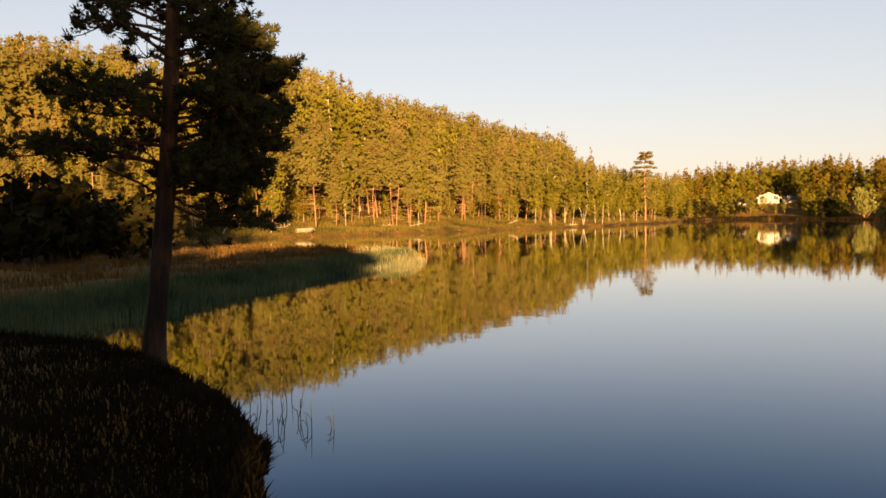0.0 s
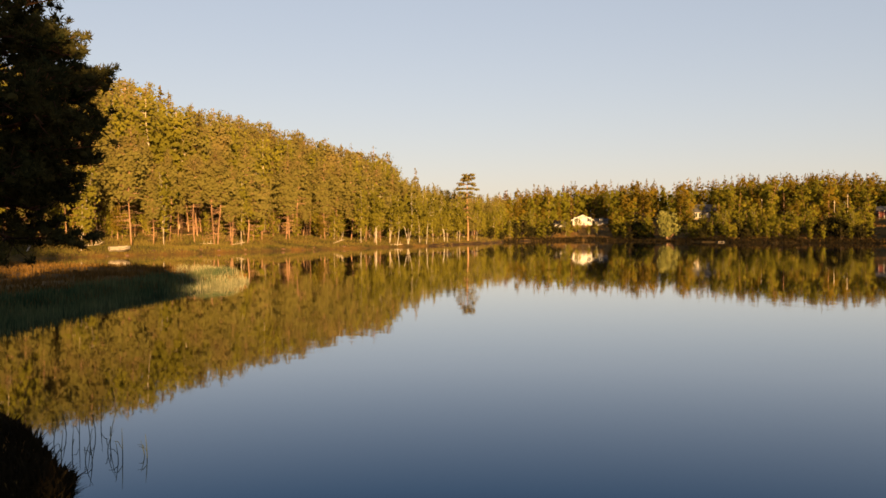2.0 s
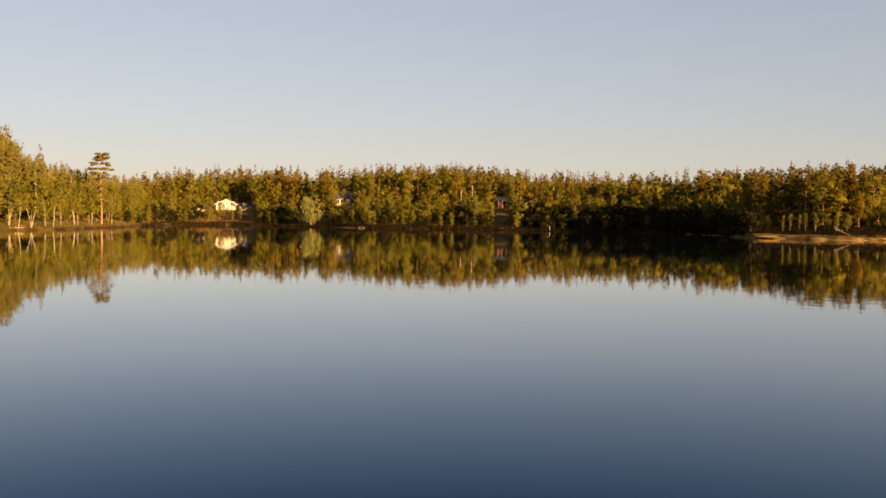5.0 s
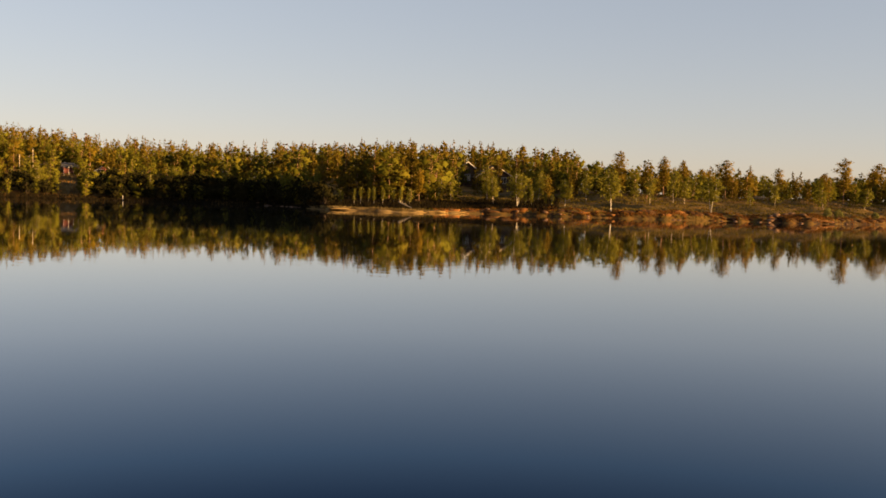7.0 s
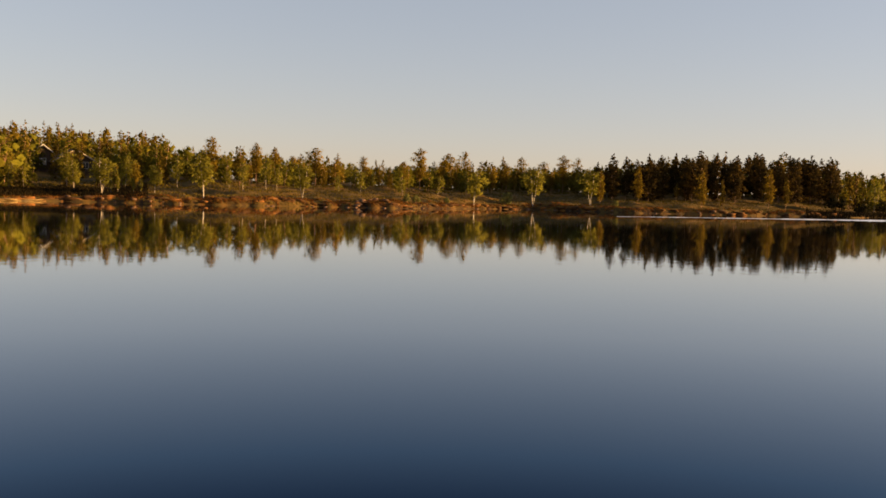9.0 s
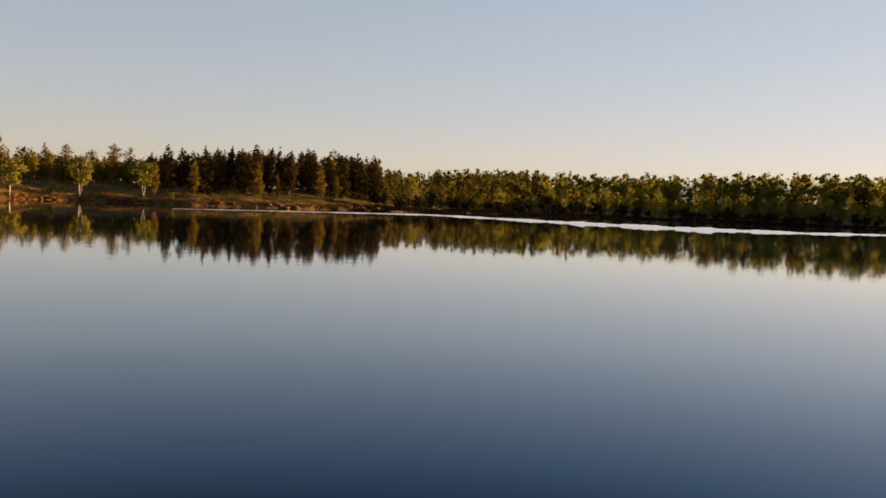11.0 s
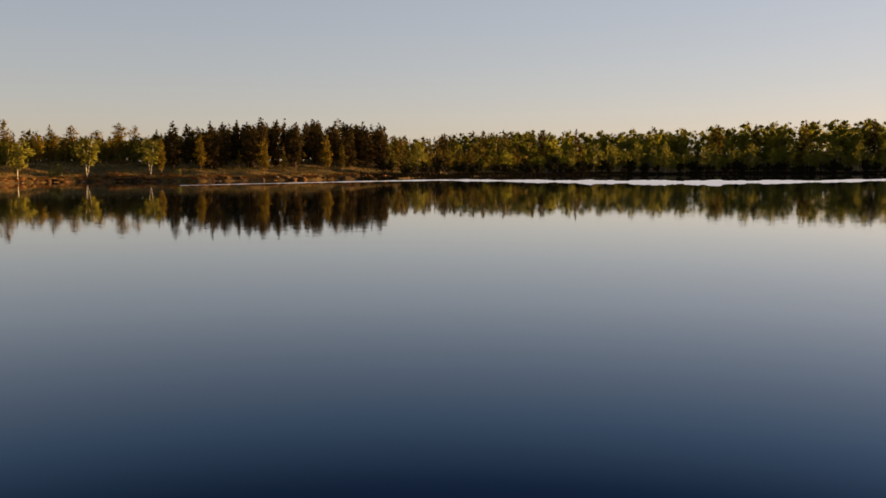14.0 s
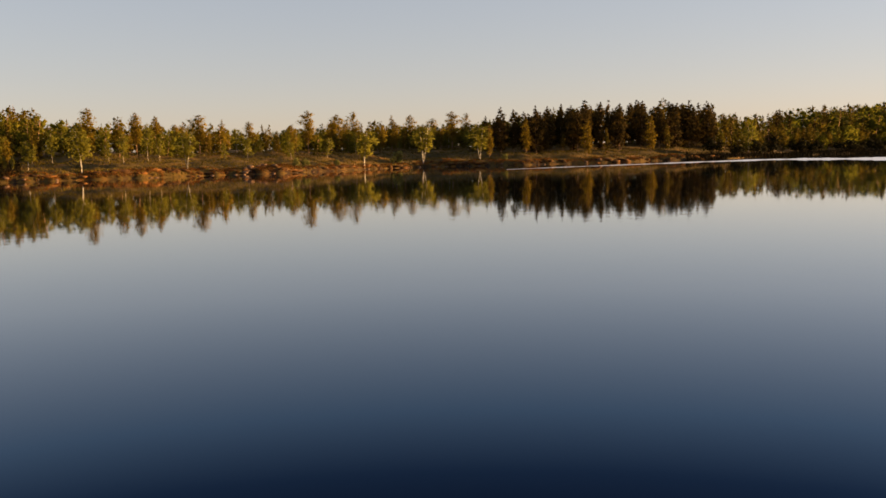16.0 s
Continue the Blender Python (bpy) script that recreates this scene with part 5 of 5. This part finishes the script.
for az, d, ln, r, turn, tilt in [(-16.2, 5.5, 1.7, 0.06, 0.2, 0.1), (-15.7, 6.5, 1.6, 0.05, 0.9, 0.35), (-9.6, 7.0, 1.8, 0.06, 0.1, 0.05), (-7.6, 6.5, 1.6, 0.06, 0.3, 0.2),
                                 (-1.5, 4.5, 1.7, 0.06, -0.3, 0.35), (2.2, 2.2, 1.8, 0.06, 0.2, 0.05), (51.3, 2.5, 2.6, 0.09, 2.4, 0.35), (-19.4, 3.0, 1.8, 0.06, 1.2, 0.5)]:
    log(az, d, ln, r, turn, tilt, "bleached fallen trunk with broken branches")

M_BOAT = material("weathered_boat_paint", (0.24, 0.19, 0.14), (0.46, 0.39, 0.30), rough=0.5, scale=2, fine=20, bump=0.2)
M_PLANK = material("grey_planks", (0.11, 0.09, 0.07), (0.26, 0.22, 0.18), rough=0.85, scale=2, fine=18, bump=0.4, stretch=(1, 6, 6), thing=0.3)


def rowboat(az, d, turn, length, paint, label):
    root = new("rowboat")
    x, y = polar(az, float(np.interp(az, *FAR)) + d)
    root.matrix_world = Matrix.LocRotScale((x, y, max(gz(x, y), 0.0)), Euler((0.03, 0.05, turn)), None)
    n = 11
    t = np.linspace(0, 1, n)
    half, keel, rim = 0.62 * np.sin(np.pi * (0.10 + 0.82 * t)) ** 0.7, 0.02 + 0.30 * t ** 4, 0.46 + 0.18 * t ** 2
    bm = bmesh.new()
    rows = []
    for k in range(n):
        px = (t[k] - 0.5) * length
        rows.append([bm.verts.new((px, s * half[k] * a, keel[k] + (rim[k] - keel[k]) * b)) for s, a, b in ((-1, 1, 1), (-1, 0.85, 0.4), (-1, 0.35, 0.03), (1, 0.35, 0.03), (1, 0.85, 0.4), (1, 1, 1))])
    for k in range(n - 1):
        for j in range(5):
            bm.faces.new((rows[k][j], rows[k + 1][j], rows[k + 1][j + 1], rows[k][j + 1]))
    bm.faces.new(rows[0])
    bmesh.ops.solidify(bm, geom=bm.faces[:], thickness=0.03)
    part("hull", bm, paint, root)
    for px in (-0.8, 0.1, 0.85):
        bm = bmesh.new()
        w = float(np.interp(px / length + 0.5, t, half)) * 0.95
        box(bm, px - 0.12, px + 0.12, -w, w, 0.33, 0.37)
        part("thwart", bm, M_PLANK, root)
    return tagged(root, label, "boat")


rowboat(-14.6, 0.9, 0.7, 1.9, M_BOAT, "pale wooden rowboat drawn up on the grassy shore")


def jetty(az, d):
    root = new("jetty")
    x, y = polar(az, float(np.interp(az, *FAR)) + d)
    root.matrix_world = Matrix.LocRotScale((x, y, 0), Euler((0, 0, -radians(az))), None)
    for i in range(12):
        bm = bmesh.new()
        box(bm, -0.55, 0.55, -3.0 + i * 0.3, -3.0 + i * 0.3 + 0.27, 0.13, 0.18)
        part("plank", bm, M_PLANK, root)
    for px in (-0.48, 0.48):
        for py in (-2.8, -0.6):
            bm = bmesh.new()
            bmesh.ops.create_cone(bm, cap_ends=True, segments=8, radius1=0.07, radius2=0.06, depth=1.3)
            bmesh.ops.translate(bm, vec=(px, py, -0.5), verts=bm.verts[:])
            part("post", bm, M_PLANK, root)
    return tagged(root, "small grey plank jetty on posts", "jetty")


jetty(22.3, 0.6)

# ---- houses ----
M_WHITE = material("white_boards", (0.24, 0.22, 0.20), (0.40, 0.37, 0.34), rough=0.6, scale=1, fine=8, bump=0.2, stretch=(6, 6, 0.6))
M_RED = material("red_boards", (0.06, 0.010, 0.006), (0.12, 0.021, 0.012), rough=0.75, scale=1, fine=8, bump=0.3, stretch=(6, 6, 0.6))
M_BROWN = material("brown_boards", (0.035, 0.022, 0.014), (0.085, 0.052, 0.03), rough=0.8, scale=1, fine=8, bump=0.3, stretch=(6, 6, 0.6))
M_OCHRE = material("ochre_boards", (0.16, 0.115, 0.06), (0.28, 0.205, 0.11), rough=0.75, scale=1, fine=8, bump=0.3, stretch=(6, 6, 0.6))
M_ROOF = material("dark_roofing", (0.030, 0.029, 0.030), (0.085, 0.08, 0.078), rough=0.8, scale=1.5, fine=12, bump=0.4)
M_BRICK = material("chimney_brick", (0.16, 0.06, 0.04), (0.32, 0.15, 0.10), rough=0.9, scale=3, fine=20, bump=0.5)
M_POLE = material("pale_pole_wood", (0.24, 0.19, 0.13), (0.42, 0.35, 0.26), rough=0.8, scale=3, fine=20, bump=0.2)
M_GLASS = bpy.data.materials.new("window_glass")
M_GLASS.use_nodes = True
gp = M_GLASS.node_tree.nodes["Principled BSDF"]
gp.inputs["Base Color"].default_value, gp.inputs["Roughness"].default_value, gp.inputs["Specular IOR Level"].default_value = (0.02, 0.022, 0.025, 1), 0.05, 0.8


def house(name, label, az, r, floor, wide, deep, wall_h, roof_h, wall, trim, turn=0.0, gable=True, windows=2, chimney=True, door=True, porch=False):
    """A boarded house; its front looks down the bearing to the lake. gable: the gable end is the front."""
    root = new(name)
    x, y = polar(az, r)
    g = gz(x, y)
    root.matrix_world = Matrix.LocRotScale((x, y, floor), Euler((0, 0, -radians(az) + turn)), None)
    hw, hd = wide / 2, deep / 2
    bm = bmesh.new()
    box(bm, -hw - 0.05, hw + 0.05, -hd - 0.05, hd + 0.05, min(g - floor, 0) - 0.6, 0.0)
    part("foundation", bm, M_ROCK, root)
    bm = bmesh.new()
    prof = [(-hw, 0), (hw, 0), (hw, wall_h), (0, wall_h + roof_h), (-hw, wall_h)] if gable else [(-hd, 0), (hd, 0), (hd, wall_h), (0, wall_h + roof_h), (-hd, wall_h)]
    ends = []
    for e in (-1, 1):
        ends.append([bm.verts.new((a, e * hd, b) if gable else (e * hw, a, b)) for a, b in prof])
    bm.faces.new(ends[0]), bm.faces.new(ends[1][::-1])
    for i in range(5):
        j = (i + 1) % 5
        bm.faces.new((ends[0][i], ends[1][i], ends[1][j], ends[0][j]))
    bmesh.ops.recalc_face_normals(bm, faces=bm.faces[:])
    part("wall", bm, wall, root)
    half, run = (hw, hd) if gable else (hd, hw)
    for sgn in (-1, 1):
        bm = bmesh.new()
        e, k = 0.45, roof_h / half
        pts = []
        for q in (-run - 0.4, run + 0.4):
            for u, up in ((0.0, 0.0), (half + e, 0.0), (half + e, 0.14), (0.0, 0.14)):
                zz = wall_h + roof_h - k * u + up + 0.02
                pts.append(bm.verts.new((sgn * u, q, zz) if gable else (q, sgn * u, zz)))
        for f in ((0, 1, 2, 3), (7, 6, 5, 4), (0, 4, 5, 1), (1, 5, 6, 2), (2, 6, 7, 3), (3, 7, 4, 0)):
            bm.faces.new([pts[i] for i in f])
        bmesh.ops.recalc_face_normals(bm, faces=bm.faces[:])
        roof = part("roof", bm, M_ROOF, root)
        if gable:
            bm = bmesh.new()
            pts = []
            for q in (-run - 0.46, -run - 0.402):
                for u, up in ((0.0, -0.06), (half + e, -0.06), (half + e, 0.16), (0.0, 0.16)):
                    pts.append(bm.verts.new((sgn * u, q, wall_h + roof_h - k * u + up + 0.02)))
            for f in ((0, 1, 2, 3), (7, 6, 5, 4), (0, 4, 5, 1), (1, 5, 6, 2), (2, 6, 7, 3), (3, 7, 4, 0)):
                bm.faces.new([pts[i] for i in f])
            bmesh.ops.recalc_face_normals(bm, faces=bm.faces[:])
            part("bargeboard", bm, trim, roof)
    slots = windows + (1 if door else 0)
    for i in range(slots):
        cx = -hw + wide * (i + 0.5) / slots
        if door and i == slots // 2:
            bm = bmesh.new()
            box(bm, cx - 0.45, cx + 0.45, -hd - 0.06, -hd - 0.003, 0.02, 2.0)
            part("door", bm, trim, root)
            continue
        bm = bmesh.new()
        for b in ((-0.55, 0.55, 0.85, 0.95), (-0.55, 0.55, 1.95, 2.05), (-0.55, -0.45, 0.95, 1.95), (0.45, 0.55, 0.95, 1.95), (-0.03, 0.03, 0.95, 1.95)):
            box(bm, cx + b[0], cx + b[1], -hd - 0.06, -hd - 0.002, b[2], b[3])
        win = part("window", bm, trim, root)
        bm = bmesh.new()
        box(bm, cx - 0.45, cx + 0.45, -hd - 0.03, -hd - 0.001, 0.95, 1.95)
        part("pane", bm, M_GLASS, win)
    if chimney:
        bm = bmesh.new()
        box(bm, hw * 0.25, hw * 0.25 + 0.55, -0.3, 0.25, wall_h + roof_h * 0.4, wall_h + roof_h + 0.75)
        box(bm, hw * 0.25 - 0.06, hw * 0.25 + 0.61, -0.36, 0.31, wall_h + roof_h + 0.75, wall_h + roof_h + 0.85)
        part("chimney", bm, M_BRICK, root)
    if porch:
        for px in (-hw * 0.9, -hw * 0.3, hw * 0.3, hw * 0.9):
            bm = bmesh.new()
            box(bm, px - 0.05, px + 0.05, -hd - 1.5, -hd - 1.4, 0.0, wall_h)
            part("porch_post", bm, trim, root)
        bm = bmesh.new()
        box(bm, -hw, hw, -hd - 1.55, -hd - 0.05, -0.12, 0.0)
        part("porch_floor", bm, M_PLANK, root)
    return tagged(root, label, "house")


house("white_house", "white boarded house with a broad gable facing the lake", 13.85, 236, 3.6, 4.9, 8, 1.4, 1.15, M_WHITE, M_WHITE, 0.1, True, 2, False)
house("white_annex", "low white annex with windows beside the white house", 15.1, 234, 3.4, 3.2, 4, 1.3, 0.5, M_WHITE, M_WHITE, 0.05, False, 1, False, False)
house("white_shed", "low whitewashed shed among birches", 12.4, 228, 2.8, 3.6, 3, 1.2, 0.5, M_WHITE, M_BROWN, -0.1, False, 2, False, False)
house("ochre_house", "ochre wooden house with a dark roof among birches", 21.2, 214, 4.2, 5.0, 6, 2.3, 1.5, M_OCHRE, M_WHITE, 0.1, False, 3, False)
house("brown_cabin", "dark brown cabin with a low roof behind birches", 28.4, 204, 3.6, 5, 5, 1.7, 0.8, M_BROWN, M_BROWN, 0.15, False, 2, False)
house("red_cabin", "small dark red cabin with white window frames and porch", 31.35, 196, 4.2, 3.0, 4, 1.8, 0.7, M_RED, M_WHITE, 0.0, False, 0, False, False, True)
house("red_house", "red cabin with white bargeboards on its gable", 32.9, 200, 3.7, 3.2, 6, 1.8, 1.1, M_RED, M_WHITE, 0.3, True, 1, True)
house("brown_lodge", "dark timber lodge with pale bargeboards among pines", 56.75, 172, 4.1, 6.6, 6, 2.1, 2.0, M_BROWN, M_POLE, 0.2, True, 2, False, False)
house("brown_annex", "dark timber annex with a low pale-edged roof beside the lodge", 55.15, 174, 4.6, 2.3, 4, 3.4, 0.9, M_BROWN, M_WHITE, 0.1, True, 1, False, False)




def pole(az, r, top):
    x, y = polar(az, r)
    g = gz(x, y)
    root = new("utility_pole")
    root.location = (x, y, g)
    bm = bmesh.new()
    bmesh.ops.create_cone(bm, cap_ends=True, segments=8, radius1=0.055, radius2=0.04, depth=top - g + 0.4)
    bmesh.ops.translate(bm, vec=(0, 0, (top - g) / 2 - 0.2), verts=bm.verts[:])
    part("shaft", bm, M_POLE, root)
    bm = bmesh.new()
    box(bm, -0.14, 0.14, -0.03, 0.03, top - g - 0.45, top - g - 0.35)
    part("crossarm", bm, M_POLE, root)
    return tagged(root, "pale wooden utility pole above the trees", "pole", "utility poles on the far shore")


def marker_post(az, d, height):
    x, y = polar(az, float(np.interp(az, *FAR)) + d)
    root = new("marker_post")
    root.location = (x, y, max(gz(x, y), -0.3))
    bm = bmesh.new()
    bmesh.ops.create_cone(bm, cap_ends=True, segments=10, radius1=0.05, radius2=0.045, depth=height + 0.3)
    bmesh.ops.translate(bm, vec=(0, 0, height / 2 - 0.15), verts=bm.verts[:])
    part("shaft", bm, M_WHITE, root)
    bm = bmesh.new()
    bmesh.ops.create_cone(bm, cap_ends=True, segments=10, radius1=0.07, radius2=0.02, depth=0.1)
    bmesh.ops.translate(bm, vec=(0, 0, height + 0.06), verts=bm.verts[:])
    part("cap", bm, M_WHITE, root)
    return tagged(root, "slim white post at the dark water's edge", "post")


marker_post(34.2, -0.6, 0.95)

for az, r, el in ((13.1, 240, 2.0), (12.5, 236, 1.58), (24.6, 200, 1.9), (28.6, 182, 1.75), (29.3, 184, 2.1)):
    pole(az, r, 2.2 + r * math.tan(radians(el)))

for i, (az, d, top) in enumerate([(13.72, 11, 0.98), (14.35, 6, 0.5), (13.55, 8, 0.72), (14.85, 7, 0.62), (21.15, 10, 1.0), (22.0, 12, 1.25), (22.7, 10, 1.35), (30.3, 10, 0.8), (32.2, 9, 0.9), (33.6, 8, 0.95), (56.5, 18, 2.2), (54.2, 16, 1.7), (12.0, 8, 0.8), (12.9, 6, 0.6), (28.2, 8, 1.1)]):
    at_view("birch", az, d, top, "birch_tree", "young birch half hiding a cabin", "birches by the cabins", i + 1, 1.0)
rust = field(59, 40000, 53, 103, lambda a: far_edge(a) - 0.6, lambda a: far_edge(a) + 3.4)
blades("rusty_shore", "rust-coloured dry sedge along the headland's edge", rust[wob(rust[:, 0], rust[:, 1], 0.9, 13) > -0.15], M_RUST, 0.26, 0.04, 60, 0.8)


def hummocks(name, label, seed, n, az0, az1, d0, d1, wide, tall, mat):
    """Low tussocks and clods of turf with broken, undercut fronts, along the water's edge."""
    rng = np.random.default_rng(seed)
    bm = bmesh.new()
    bmesh.ops.create_icosphere(bm, subdivisions=2, radius=1)
    ball, faces = np.array([tuple(v.co) for v in bm.verts]), np.array([[v.index for v in f.verts] for f in bm.faces])
    bm.free()
    chunks = []
    for i in range(n):
        az = az0 + (az1 - az0) * (i + rng.uniform(0, 1)) / n
        x, y = polar(az, float(np.interp(az, *FAR)) + 1.6 * float(wob(*polar(az, float(np.interp(az, *FAR))), 0.09, 1)) + rng.uniform(d0, d1))
        w, h, t = rng.uniform(*wide), rng.uniform(*tall), -radians(az) + rng.normal(0, 0.25)
        lump = 1 + 0.28 * np.sin(ball @ rng.normal(0, 2.6, 3) + rng.uniform(0, 6)) + 0.16 * np.sin(ball @ rng.normal(0, 6, 3))
        p = ball * lump[:, None]
        p[:, 2] = np.where(p[:, 2] > 0, np.abs(p[:, 2]) ** 0.75, p[:, 2] * 0.5)
        p[:, :2] *= np.where(ball[:, 2:] < 0.1, 0.8, 1.0)
        p = p * (w, w * rng.uniform(0.3, 0.55), h)
        c, q = math.cos(t), math.sin(t)
        p = np.c_[p[:, 0] * c - p[:, 1] * q + x, p[:, 0] * q + p[:, 1] * c + y, p[:, 2] + max(gz(x, y), 0.0) - 0.55 * h]
        chunks.append((p, faces, 0))
    v, t, _ = merge(chunks)
    return tagged(new(name, mesh_from(name, v, t, [mat], smooth=True)), label, "turf", kind="stuff")


M_TURF = material("rusty_turf", (0.020, 0.009, 0.003), (0.150, 0.061, 0.014), scale=0.9, fine=9, bump=1.0, rough=0.95, third=(0.062, 0.028, 0.008), island=0.45)
M_PALETURF = material("straw_turf", (0.055, 0.034, 0.011), (0.18, 0.120, 0.048), scale=0.8, fine=8, bump=1.0, rough=0.95, island=0.3)
hummocks("bank_tussocks", "rust-brown turf tussocks overhanging the headland's cut bank", 81, 110, 53.5, 103, 0.1, 1.8, (0.4, 1.5), (0.2, 0.5), M_TURF)
hummocks("straw_tussocks", "straw-coloured turf ledge on the low grassy point", 82, 44, 45.6, 55, -0.4, 0.5, (0.8, 2.4), (0.12, 0.24), M_PALETURF)
